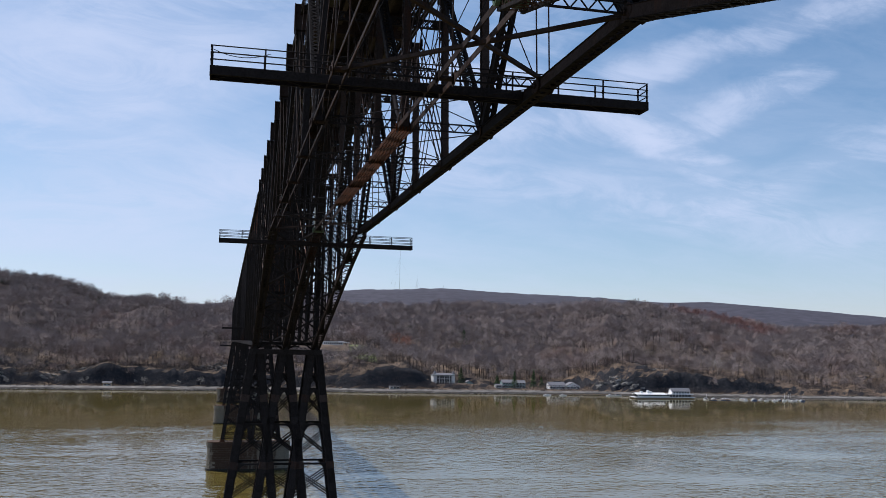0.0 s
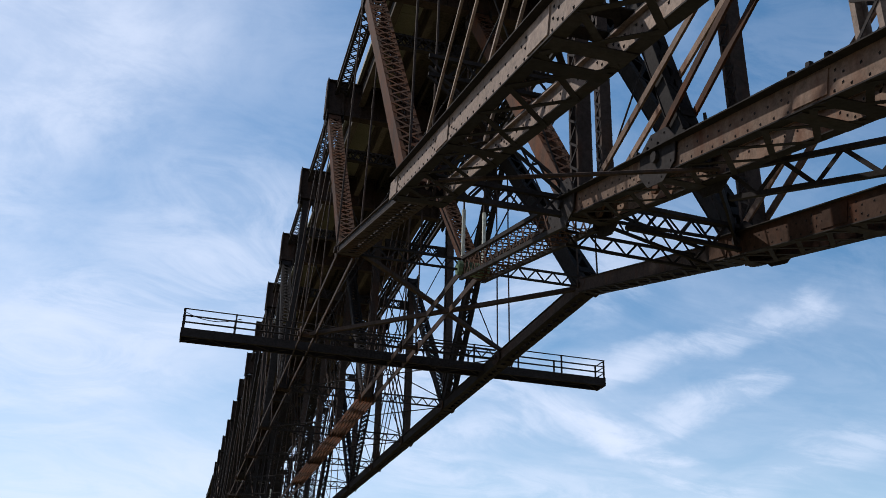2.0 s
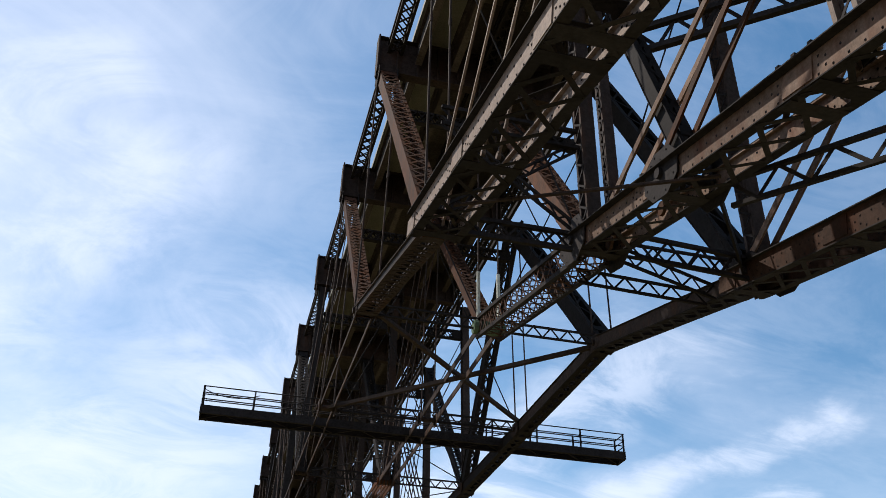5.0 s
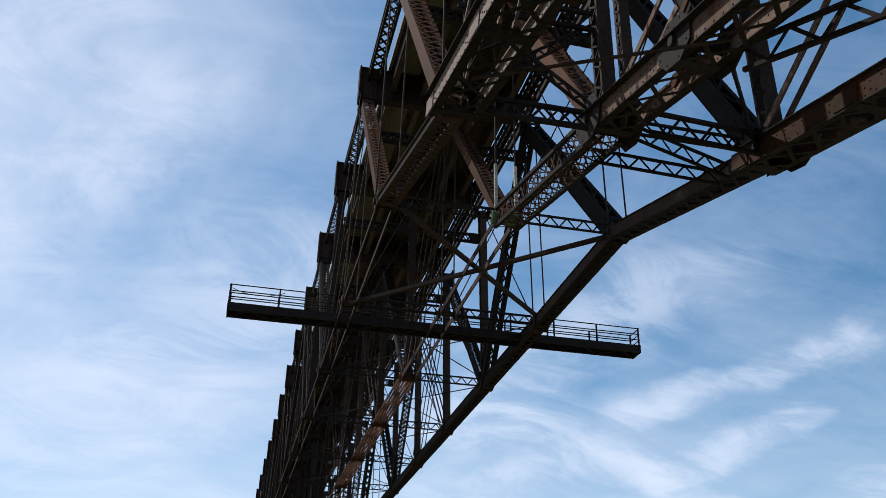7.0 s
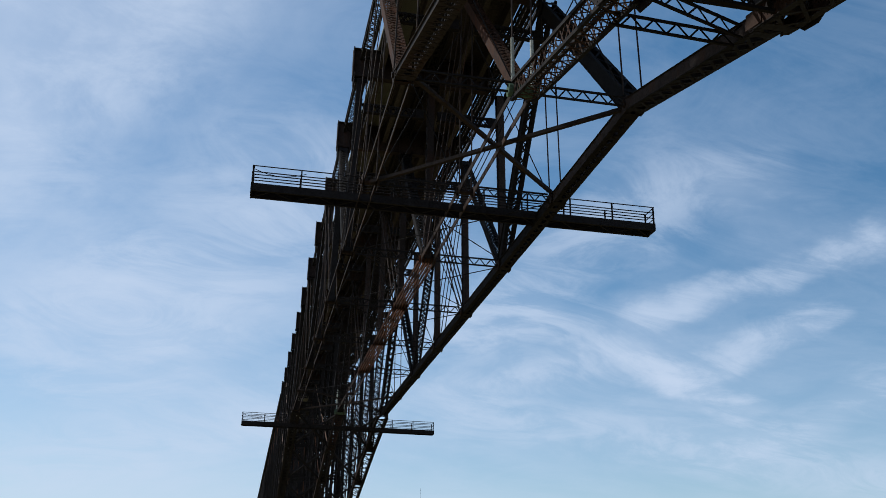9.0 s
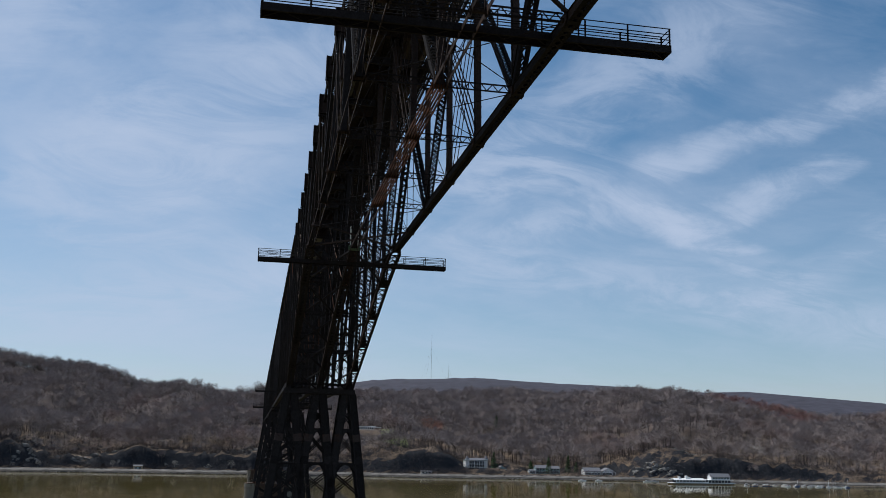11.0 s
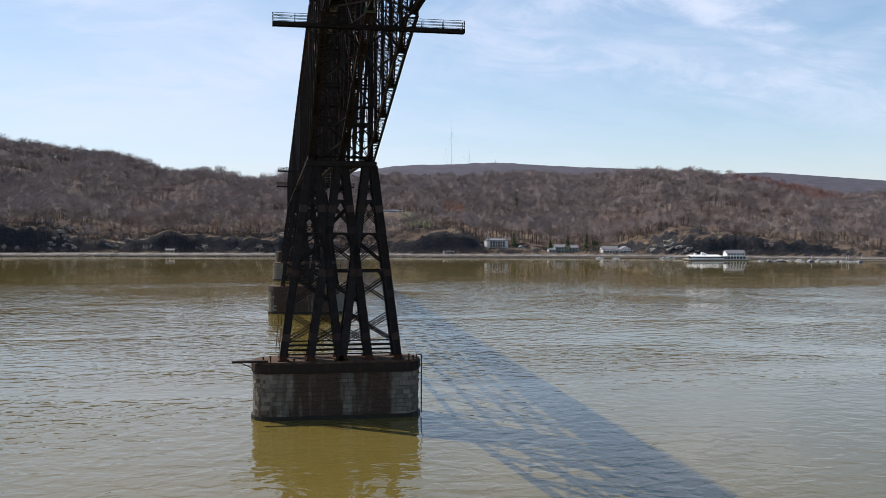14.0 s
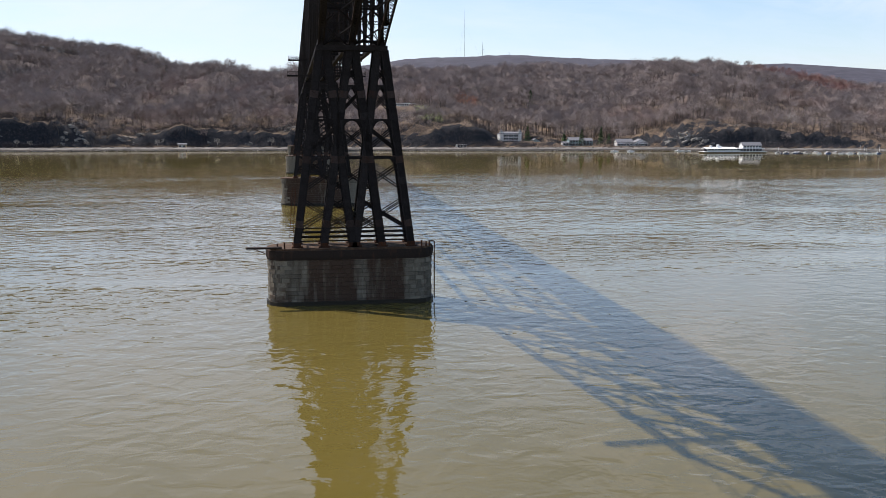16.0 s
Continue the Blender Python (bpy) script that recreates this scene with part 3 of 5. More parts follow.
def cantilever_span():
    t = thing("cantilever_span", (MX, YMID, ZB), "dark rusty riveted steel deck truss of a river bridge", "bridge", "bridge spans")
    # hung span
    for li, x in enumerate(LINES):
        for j in range(7):
            a, b = at(x, susp(j)), at(x, susp(j + 1))
            if li == 2:
                chord("bottom_chord", a, b, 0.6, 0.46, STEEL if j == 0 else BLACK, t, BLACK, 0.07)
            elif li == 0:
                eyebars(a, b, 2, 0.6, 0.16, STEEL, t)
            elif 2 <= j <= 4:
                eyebars(a, b, 6, 0.9, 0.22, RUST, t)
            else:
                eyebars(a, b, 2, 0.75, 0.26, STEEL, t)
            lattice_box("top_chord", crown(x, susp(j, True)), crown(x, susp(j + 1, True)), 0.56, 0.5, BLACK, t, BLACK)
        for j in range(8):
            lo, hi = at(x, susp(j)), at(x, susp(j, True))
            if j in (0, 7):
                for sg in (-1, 1):
                    o = Vector((sg * 0.4, 0, 0))
                    rod_part(Vector(lo) + o, Vector(hi) + o, 0.035, STEEL, t, "hanger")
                    if li == 1:
                        part("hanger_sleeve", Shape().rod(Vector(lo) + o, Vector(lo) + o + Vector((0, 0, 2.4)), 0.075, 8), PALE, t, "pale yellowish hanger sleeve")
                        if sg > 0:
                            part("hinge_plate", Shape().rod(Vector(lo) - o * 1.5, Vector(lo) + o * 1.5, 0.27, 12), GREENISH, t, "green painted hinge casting")
            elif j in (1, 6):
                for sg in (-1, 1):
                    rod_part(Vector(lo) + Vector((sg * 0.3, 0, 0)), Vector(hi) + Vector((sg * 0.3, 0, 0)), 0.035, STEEL, t, "hanger")
            else:
                laced("post", lo, hi, (0, 1, 0), 0.55, 0.4, BLACK if li == 0 else STEEL, t, BLACK)
            gusset(lo, 1.0 if li == 2 else 0.8, 0.62, 0.36, STEEL, t)
            if (li, j) != (2, 0):
                gusset(hi, 1.0, 0.9, 0.4, BLACK, t)
        for j0, j1 in ((0, 1), (2, 3), (7, 6), (5, 4)):
            lo, hi = at(x, susp(j0)), at(x, susp(j1, True))
            if li == 2 and j0 in (0, 7):
                chord("end_post", lo, hi, 0.62, 0.7, COAL, t, COAL, 0.1)
            else:
                laced("diagonal", lo, hi, (1, 0, 0), 0.62, 0.45, RUST if li < 2 and j0 < 2 else BLACK, t, RUST if li < 2 and j0 < 2 else BLACK, cross=True, bar=0.08)
        for j0, j1 in ((1, 2), (3, 4), (6, 5), (4, 3)):
            if li == 2 and j0 in (1, 6):
                chord("diagonal", at(x, susp(j0, True)), at(x, susp(j1)), 0.6, 0.55, COAL, t, COAL, 0.1)
            else:
                eyebars(at(x, susp(j0, True)), at(x, susp(j1)), 4, 0.8, 0.16, STEEL, t, 0.035)
    # arms on both sides of the hung span
    for far in (False, True):
        for li, x in enumerate(LINES):
            for k in range(5):
                a, b = at(x, arm(k, False, far)), at(x, arm(k + 1, False, far))
                if not far:
                    a = a if k == 0 else near(li, Y0 - ARM * k)
                    b = near(li, Y0 - ARM * (k + 1))
                if k == 0 and li == 0 and not far:
                    chord("bottom_chord", a, b, 0.72, 0.24, BLACK, t, STEEL, 0.09, bays=0.6)
                elif k == 0 and li == 1:
                    lattice_box("bottom_chord", a, b, 0.85, 0.75, BLACK, t, DARKPLATE)
                elif k and not far:
                    chord("bottom_chord", a, b, NEAR_ARM[li][3], NEAR_ARM[li][2], (PLATE, BROWN, DARKPLATE)[li], t, BLACK, 0.12, rivets=k <= 2, eave=(0.14, 0.2, 0.1)[li])
                else:
                    chord("bottom_chord", a, b, (0.85, 1.0, 1.2 if far else 0.75)[li], (0.52, 0.72, 0.78 if far else 0.46)[li], STEEL, t, BLACK, 0.12)
                lattice_box("top_chord", crown(x, arm(k, True, far)), crown(x, arm(k + 1, True, far)), 0.56, 0.5, BLACK, t, BLACK)
            for k in range(1, 6):
                lo, hi = at(x, arm(k, False, far)), at(x, arm(k, True, far))
                if not far:
                    yy = lo[1] - (0.9 if (li, k) in ((2, 1), (1, 2)) else 0.0)
                    lo = near(li, yy)
                    hi = (hi[0], yy, hi[2])
                if li == 0 and k == 2 and not far:
                    continue
                if li == 0 and k == 1 and not far:
                    for sg in (-1, 1):
                        rod_part(Vector(lo) + Vector((sg * 0.3, 0, 0)), Vector(hi) + Vector((sg * 0.3, 0, 0)), 0.035, STEEL, t, "hanger")
                else:
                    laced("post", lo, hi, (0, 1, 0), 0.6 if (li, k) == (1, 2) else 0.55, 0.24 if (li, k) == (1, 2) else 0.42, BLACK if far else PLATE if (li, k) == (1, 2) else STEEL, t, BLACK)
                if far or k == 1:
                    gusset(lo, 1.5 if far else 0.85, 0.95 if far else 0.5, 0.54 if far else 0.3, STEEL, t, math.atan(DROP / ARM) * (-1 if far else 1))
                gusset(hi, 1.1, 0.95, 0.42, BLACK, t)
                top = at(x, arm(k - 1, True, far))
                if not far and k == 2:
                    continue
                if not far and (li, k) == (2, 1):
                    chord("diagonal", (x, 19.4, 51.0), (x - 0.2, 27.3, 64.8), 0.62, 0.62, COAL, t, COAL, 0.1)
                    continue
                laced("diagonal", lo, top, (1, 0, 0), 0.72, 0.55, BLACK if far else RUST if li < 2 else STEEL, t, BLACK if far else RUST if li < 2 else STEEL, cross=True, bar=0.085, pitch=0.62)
            if li == 1:
                ya = 14.25 if not far else 2 * YMID - 14.25
                yb = 19.3 if not far else 2 * YMID - 19.3
                chord("sub_diagonal", (x, ya, 50.2), (x, yb, ZT), 0.32, 0.42, COAL, t, COAL, 0.09)
            pairs = ((1, 4), (2, 5)) if far or li == 2 else ((1, 3), (1.5, 3.5)) if li == 0 else ((1.05, 5.6), (1.35, 4.6))
            for k0, k1 in pairs:
                lo = at(x, arm(k0, False, far)) if far else near(li, Y0 - ARM * k0)
                eyebars(lo, at(x, arm(k1, True, far)), 2, (0.34, 0.5, 0.5)[li], (0.08, 0.19, 0.22)[li], (PLATE, BROWN if k0 < 1.1 else RUST, BROWN)[li], t, 0.06)
        if not far:                                         # a second light lattice post beside the middle node
            laced("post", near(1, 18.05), (MX, 18.05, ZT), (0, 1, 0), 0.34, 0.3, STEEL, t, BLACK)
    # cross frames and laterals
    nodes = [(susp(j), 0) for j in range(8)] + [(arm(k, False, f), k) for f in (False, True) for k in range(1, 6)]
    for (y, z), k in nodes:
        for x0, x1 in ((LX + 0.4, MX - 0.4), (MX + 0.4, RX - 0.4)):
            if y < 15:
                break
            open_lattice("cross_strut", (x0, y, z + 0.15), (x1, y, z + 0.15), 0.42, t, 0.34)
            laced("cross_strut", (x0, y, ZT - 1.9), (x1, y, ZT - 1.9), (0, 0, 1), 0.6, 0.25, BLACK, t, BLACK, web=0.05, flange=0.09, cross=True)
            part("sway_rod", Shape().rod((x0, y, z + 0.5), (x1, y, ZT - 2.3), 0.028, 6), BLACK, t)
            part("sway_rod", Shape().rod((x1, y + 0.08, z + 0.5), (x0, y + 0.08, ZT - 2.3), 0.028, 6), BLACK, t)
    for j in range(7):
        (ya, za), (yb, zb) = susp(j), susp(j + 1)
        for x0, x1, dz in ((RX, LX, 0.0), (LX, RX, 0.32)):
            if j in (0, 6):
                part("lateral_brace", Shape().bar((x0, ya, za + dz), (x1, yb, zb + dz), 0.17, 0.16), STEEL, t)
            else:
                part("lateral_rod", Shape().rod((x0, ya, za + dz), (x1, yb, zb + dz), 0.03, 6), BLACK, t)
    for far in (False, True):
        for k in range(5):
            (ya, za), (yb, zb) = arm(k, False, far), arm(k + 1, False, far)
            if not far and k == 1:
                open_lattice("sub_strut", (MX + 0.1, 16.1, 55.45), (RX + 0.3, 12.1, 55.45), 0.8, t, 0.58, None, 0.11, 0.17)
                open_lattice("lateral_brace", (MX + 0.5, 13.7, 48.9), (RX, 3.0, 46.2), 0.62, t, 0.62, None, 0.09, 0.1)
                open_lattice("lateral_brace", (MX, 20.7, 50.75), (RX - 0.5, 20.9, 50.75), 0.42, t, 0.36)
                open_lattice("lateral_brace", (MX + 0.6, 18.3, 50.4), (RX - 0.5, 18.5, 50.4), 0.66, t, 0.5, None, 0.08, 0.11)
                open_lattice("lateral_brace", (MX + 0.8, 19.4, 50.8), (RX - 0.5, 20.4, 50.7), 0.45, t, 0.42)
                # frames between the outer and middle trusses
                for y, z in ((19.45, 51.0),):
                    open_lattice("cross_strut", (LX + 0.3, y, z), (MX - 0.3, y, z), 0.5, t, 0.42, None, 0.08, 0.12)
                    open_lattice("cross_strut", (LX + 0.3, y, z + 3.6), (MX - 0.3, y, z + 3.6), 0.6, t, 0.5, None, 0.08, 0.12)
                    for u, v in ((LX + 0.3, MX - 0.3), (MX - 0.3, LX + 0.3)):
                        open_lattice("sway_brace", (u, y + 0.1 * (u < v), z + 0.3), (v, y + 0.1 * (u < v), z + 3.4), 0.3, t, 0.3)
                for x, y, w, h in ((MX, 14.4, 1.5, 1.15), (MX, 19.4, 1.7, 1.3), (RX, 18.6, 1.5, 0.95)):
                    li = LINES.index(x)
                    gusset((x, y, near(li, y)[2] + 0.1), w, h, NEAR_ARM[li][3] / 2 + 0.06, BLACK, t, 0.25)
                c0, c1 = Vector((MX + 0.2, 13.9, 49.9)), Vector((RX - 0.2, 19.3, 50.7))
                along, up = (c1 - c0), Vector((0, 0, 1))
                ring = [c0 + up * 0.75, c0 + along * 0.18 + up * 0.34, c0 + along * 0.5 + up * 0.22, c0 + along * 0.82 + up * 0.34, c1 + up * 0.75,
                        c1 - up * 0.6, c0 + along * 0.82 - up * 0.28, c0 + along * 0.5 - up * 0.2, c0 + along * 0.18 - up * 0.28, c0 - up * 0.6]
                part("bracket_plate", Shape().prism(ring, (0.05, -0.04, 0)), BLACK, t, "dark flared bracket plate between the trusses")
                part("lateral_rod", Shape().rod((LX, 16.7, 49.6), (MX, 13.2, 48.9), 0.05, 6), STEEL, t)
                continue
            if not far:
                continue
            for x0, x1 in ((LX, MX), (MX, RX)):
                for u, v in ((x0, x1), (x1, x0)):
                    part("lateral_brace", Shape().bar((u, ya, za - 0.1 * (u < v)), (v, yb, zb - 0.1 * (u < v)), 0.16, 0.2), BLACK, t)
    return t


def deck_and_girders():
    ys = sorted([arm(k)[0] for k in range(1, 6)] + [susp(j)[0] for j in range(8)] + [arm(k, False, True)[0] for k in range(1, 6)])
    t = thing("bridge_deck", (MX, YMID, DECK), "concrete walkway deck on dark steel cross girders", "bridge deck")
    for y in ys:
        s = Shape()
        s.box((4.12, y - 0.02, 64.85), (12.75, y + 0.02, 66.75))
        s.box((4.12, y - 0.22, 64.8), (12.75, y + 0.22, 64.85)).box((4.12, y - 0.22, 66.75), (12.75, y + 0.22, 66.8))
        for x in (4.12, 12.72):
            s.box((x - 0.02, y - 0.3, 64.78), (x + 0.05, y + 0.3, 66.82))
        n = 9
        for i in range(n):
            x = 5.0 + (12.3 - 5.0) * i / (n - 1)
            s.box((x - 0.04, y - 0.16, 64.86), (x + 0.04, y + 0.16, 66.74))
        s.prism([(12.75, y - 0.02, 65.9), (14.05, y - 0.02, 66.5), (14.05, y - 0.02, 66.8), (12.75, y - 0.02, 66.8)], (0, 0.04, 0))
        part("cross_girder", s, STEEL, t)
    for a, b in zip(ys, ys[1:]):
        for x in (13.4, 14.02):
            part("edge_beam", Shape().box((x - 0.09, a + 0.05, 66.52), (x + 0.09, b - 0.05, 66.8)), BLACK, t)
        for x in (5.9, 7.5, 10.6, 12.1):
            s = Shape().box((x - 0.02, a + 0.24, 65.5), (x + 0.02, b - 0.24, 66.75))
            s.box((x - 0.15, a + 0.24, 65.46), (x + 0.15, b - 0.24, 65.5)).box((x - 0.15, a + 0.24, 66.75), (x + 0.15, b - 0.24, 66.8))
            part("stringer", s, LIFTED, t)
        m = 3
        for i in range(m):
            u, w = a + (b - a) * i / m + 0.01, a + (b - a) * (i + 1) / m - 0.01
            part("deck_panel", Shape().box((5.6, u, 66.80), (7.3, w, 67.05)), CONCRETE, t)
            part("deck_plate", Shape().box((7.3, u, 66.81), (12.9, w, 67.05)), LIFTED, t)
    return t


def fixed_span(y0, y1):
    t = thing("fixed_span", (MX, (y0 + y1) / 2, 40), "dark rusty steel deck truss between two river piers", "bridge", "bridge spans")
    n = 10
    zt, zb = ZT, 41.0
    for x in LINES:
        for i in range(n):
            a, b = y0 + (y1 - y0) * i / n, y0 + (y1 - y0) * (i + 1) / n
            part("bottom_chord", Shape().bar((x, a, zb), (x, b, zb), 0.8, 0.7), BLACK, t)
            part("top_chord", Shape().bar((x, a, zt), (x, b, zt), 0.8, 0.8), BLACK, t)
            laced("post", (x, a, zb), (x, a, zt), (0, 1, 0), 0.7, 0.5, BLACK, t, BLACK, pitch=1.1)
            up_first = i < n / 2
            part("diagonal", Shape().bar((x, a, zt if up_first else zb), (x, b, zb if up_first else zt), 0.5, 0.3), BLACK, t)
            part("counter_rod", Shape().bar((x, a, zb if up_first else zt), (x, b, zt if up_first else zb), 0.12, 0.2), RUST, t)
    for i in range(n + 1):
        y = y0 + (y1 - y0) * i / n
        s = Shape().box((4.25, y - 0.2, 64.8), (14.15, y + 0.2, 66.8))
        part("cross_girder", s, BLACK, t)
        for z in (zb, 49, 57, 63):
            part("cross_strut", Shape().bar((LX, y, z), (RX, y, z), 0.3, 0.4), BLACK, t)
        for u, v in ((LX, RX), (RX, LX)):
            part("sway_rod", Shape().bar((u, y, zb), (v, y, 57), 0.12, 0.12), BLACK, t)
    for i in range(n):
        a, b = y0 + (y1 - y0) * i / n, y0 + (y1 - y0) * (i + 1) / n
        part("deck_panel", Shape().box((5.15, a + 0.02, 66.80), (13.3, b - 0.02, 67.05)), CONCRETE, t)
    return t


def box_leg(p, q, wide, deep, owner, fine):
    """A closed riveted box leg with proud corner angles and cover plates."""
    p, q = Vector(p), Vector(q)
    d, a, b = frame_axes(p, q, (1, 0, 0))
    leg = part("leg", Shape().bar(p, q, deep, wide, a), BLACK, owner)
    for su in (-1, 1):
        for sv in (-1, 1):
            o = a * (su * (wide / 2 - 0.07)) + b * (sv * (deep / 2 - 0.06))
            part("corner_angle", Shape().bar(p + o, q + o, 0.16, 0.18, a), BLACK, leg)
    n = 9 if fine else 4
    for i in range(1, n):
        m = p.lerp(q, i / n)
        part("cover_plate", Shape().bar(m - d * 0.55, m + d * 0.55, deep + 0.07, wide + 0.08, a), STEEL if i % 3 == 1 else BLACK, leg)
    return leg


def tower(y, near):
    t = thing("bridge_tower", (MX, y, 9.0), "black riveted steel trestle tower on a stone pier", "bridge tower", "bridge towers")
    z0, z1 = 9.35, 39.4
    feet = ((-8.95, -5.0), (-0.25, -3.9), (-4.75, -0.5), (4.35, 0.45), (0.25, 3.9), (8.95, 5.0))
    for yy, yt in ((-2.0, -1.6), (2.4, 2.0)):
        for b, u in feet:
            p, q = (MX + b, y + yy, z0), (MX + u, y + yt, z1)
            leg = box_leg(p, q, 1.12, 0.9, t, near)
            part("shoe", Shape().box((MX + b - 0.85, y + yy - 0.7, 9.02), (MX + b + 0.85, y + yy + 0.7, 9.2)).box((MX + b - 0.6, y + yy - 0.5, 9.2), (MX + b + 0.6, y + yy + 0.5, 9.75)), RUST, leg)

    def x_at(foot, z):
        return MX + foot[0] + (foot[1] - foot[0]) * (z - z0) / (z1 - z0)

    for yy in (-2.0, 2.4):
        for z in (10.0, 10.75, 11.5):
            part("cross_strut", Shape().bar((x_at(feet[0], z), y + yy, z), (x_at(feet[5], z), y + yy, z), 0.14, 0.2), BLACK, t)
        for a, b in ((0, 1), (2, 3), (4, 5)):               # crossed double bars inside each trestle
            for za, zb in ((11.6, 16.2), (17.8, 21.9), (24.0, 27.6), (30.0, 33.2), (34.4, 37.0)):
                for fa, fb in ((a, b), (b, a)):
                    for off in (-0.2, 0.2):
                        part("brace", Shape().bar((x_at(feet[fa], za), y + yy * 0.9, za + off), (x_at(feet[fb], zb), y + yy * 0.9, zb + off), 0.08, 0.17), BLACK, t)
            for z in (22.9, 28.8, 34.0):
                part("cross_strut", Shape().bar((x_at(feet[a], z), y + yy, z), (x_at(feet[b], z), y + yy, z), 0.2, 0.3), BLACK, t)
                for sg, foot in ((1, feet[a]), (-1, feet[b])):
                    x = x_at(foot, z)
                    knee = Shape()
                    knee.prism([(x, y + yy - 0.05, z), (x + sg * 1.7, y + yy - 0.05, z), (x + sg * 0.95, y + yy - 0.05, z - 0.5), (x + sg * 0.55, y + yy - 0.05, z - 1.2), (x + sg * 0.4, y + yy - 0.05, z - 2.0), (x, y + yy - 0.05, z - 2.0)], (0, 0.1, 0))
                    part("knee_plate", knee, BLACK, t)
    levels = (11.5, 17.0, 22.9, 28.8, 34.0, 38.8)
    for z in levels:
        for f in feet:
            part("cross_strut", Shape().bar((x_at(f, z), y - 1.9, z), (x_at(f, z), y + 2.3, z), 0.25, 0.3), BLACK, t)
    for za, zb in zip(levels, levels[1:]):
        for f in (feet[0], feet[5]):
            for s0, s1 in ((-1.9, 2.3), (2.3, -1.9)):
                part("brace", Shape().bar((x_at(f, za), y + s0, za), (x_at(f, zb), y + s1, zb), 0.1, 0.14), BLACK, t)
    part("cap_beam", Shape().box((LX - 0.8, y - 2.4, 39.35), (RX + 0.8, y - 1.4, 40.1)).box((LX - 0.8, y + 1.4, 39.35), (RX + 0.8, y + 2.4, 40.1)), BLACK, t)
    # frame posts from the cap up to the deck
    for x in LINES:
        for yy in (-1.8, 1.8):
            laced("post", (x, y + yy, 40.1), (x, y + yy, ZT), (0, 1, 0), 0.7, 0.5, BLACK, t, BLACK, pitch=0.9)
    for z in (46, 52, 58, 63):
        for yy in (-1.8, 1.8):
            part("cross_strut", Shape().bar((LX, y + yy, z), (RX, y + yy, z), 0.3, 0.35), BLACK, t)
    for za, zb in ((40.1, 46), (46, 52), (52, 58), (58, 63)):
        for x0, x1 in ((LX, MX), (MX, RX)):
            part("brace", Shape().bar((x0, y - 1.8, za), (x1, y - 1.8, zb), 0.1, 0.14), BLACK, t)
            part("brace", Shape().bar((x1, y - 1.7, za), (x0, y - 1.7, zb), 0.1, 0.14), BLACK, t)
    if near:                                                # caged ladder hanging beside the outer leg
        x = MX - 8.95 - 0.9
        ladder = part("ladder", Shape().rod((x - 0.25, y - 2.6, 10.6), (x + 0.35, y - 2.6, 18.5), 0.05, 6).rod((x + 0.25, y - 2.6, 10.6), (x + 0.85, y - 2.6, 18.5), 0.05, 6), RUST, t)
        for i in range(22):
            z = 10.8 + i * 0.35
            u = x + 0.6 * (z - 10.6) / 7.9
            part("rung", Shape().rod((u - 0.25, y - 2.6, z), (u + 0.25, y - 2.6, z), 0.025, 5), RUST, ladder)
    return t


def pier_outline(grow=0.0, y=0.0, n=7):
    """The round-ended plan of a pier, as a ring of points."""
    x0, x1, half = -4.55, 21.6, 3.3
    rx = 2.6
    pts = []
    for i in range(n + 1):
        a = -math.pi / 2 + math.pi * i / n
        pts.append((x1 - rx + (rx + grow) * math.cos(a), y + (half + grow) * math.sin(a)))
    for i in range(n + 1):
        a = math.pi / 2 + math.pi * i / n
        pts.append((x0 + rx + (rx + grow) * math.cos(a), y + (half + grow) * math.sin(a)))
    return pts


def pier(y, near):
    t = thing("masonry_pier", (MX, y, 0), "rust-stained granite block pier standing in the river", "bridge pier", "river piers")
    part("core", Shape().prism([(px, py, -2.0) for px, py in pier_outline(-0.05, y)], (0, 0, 9.6)), JOINT, t)
    part("coping", Shape().prism([(px, py, 7.55) for px, py in pier_outline(0.28, y)], (0, 0, 1.15)).prism([(px, py, 7.2) for px, py in pier_outline(0.12, y)], (0, 0, 0.35)), COPING if near else STONE, t, "dark rust-streaked coping course" if near else "pale granite coping course")
    part("cap", Shape().prism([(px, py, 8.7) for px, py in pier_outline(0.1, y)], (0, 0, 0.3)), CAPTOP, t)
    part("footing", Shape().prism([(px, py, -2.0) for px, py in pier_outline(0.3, y)], (0, 0, 2.6)), WATERLINE, t, "wet footing course with the waterline shadow in its dark colour")
    return t


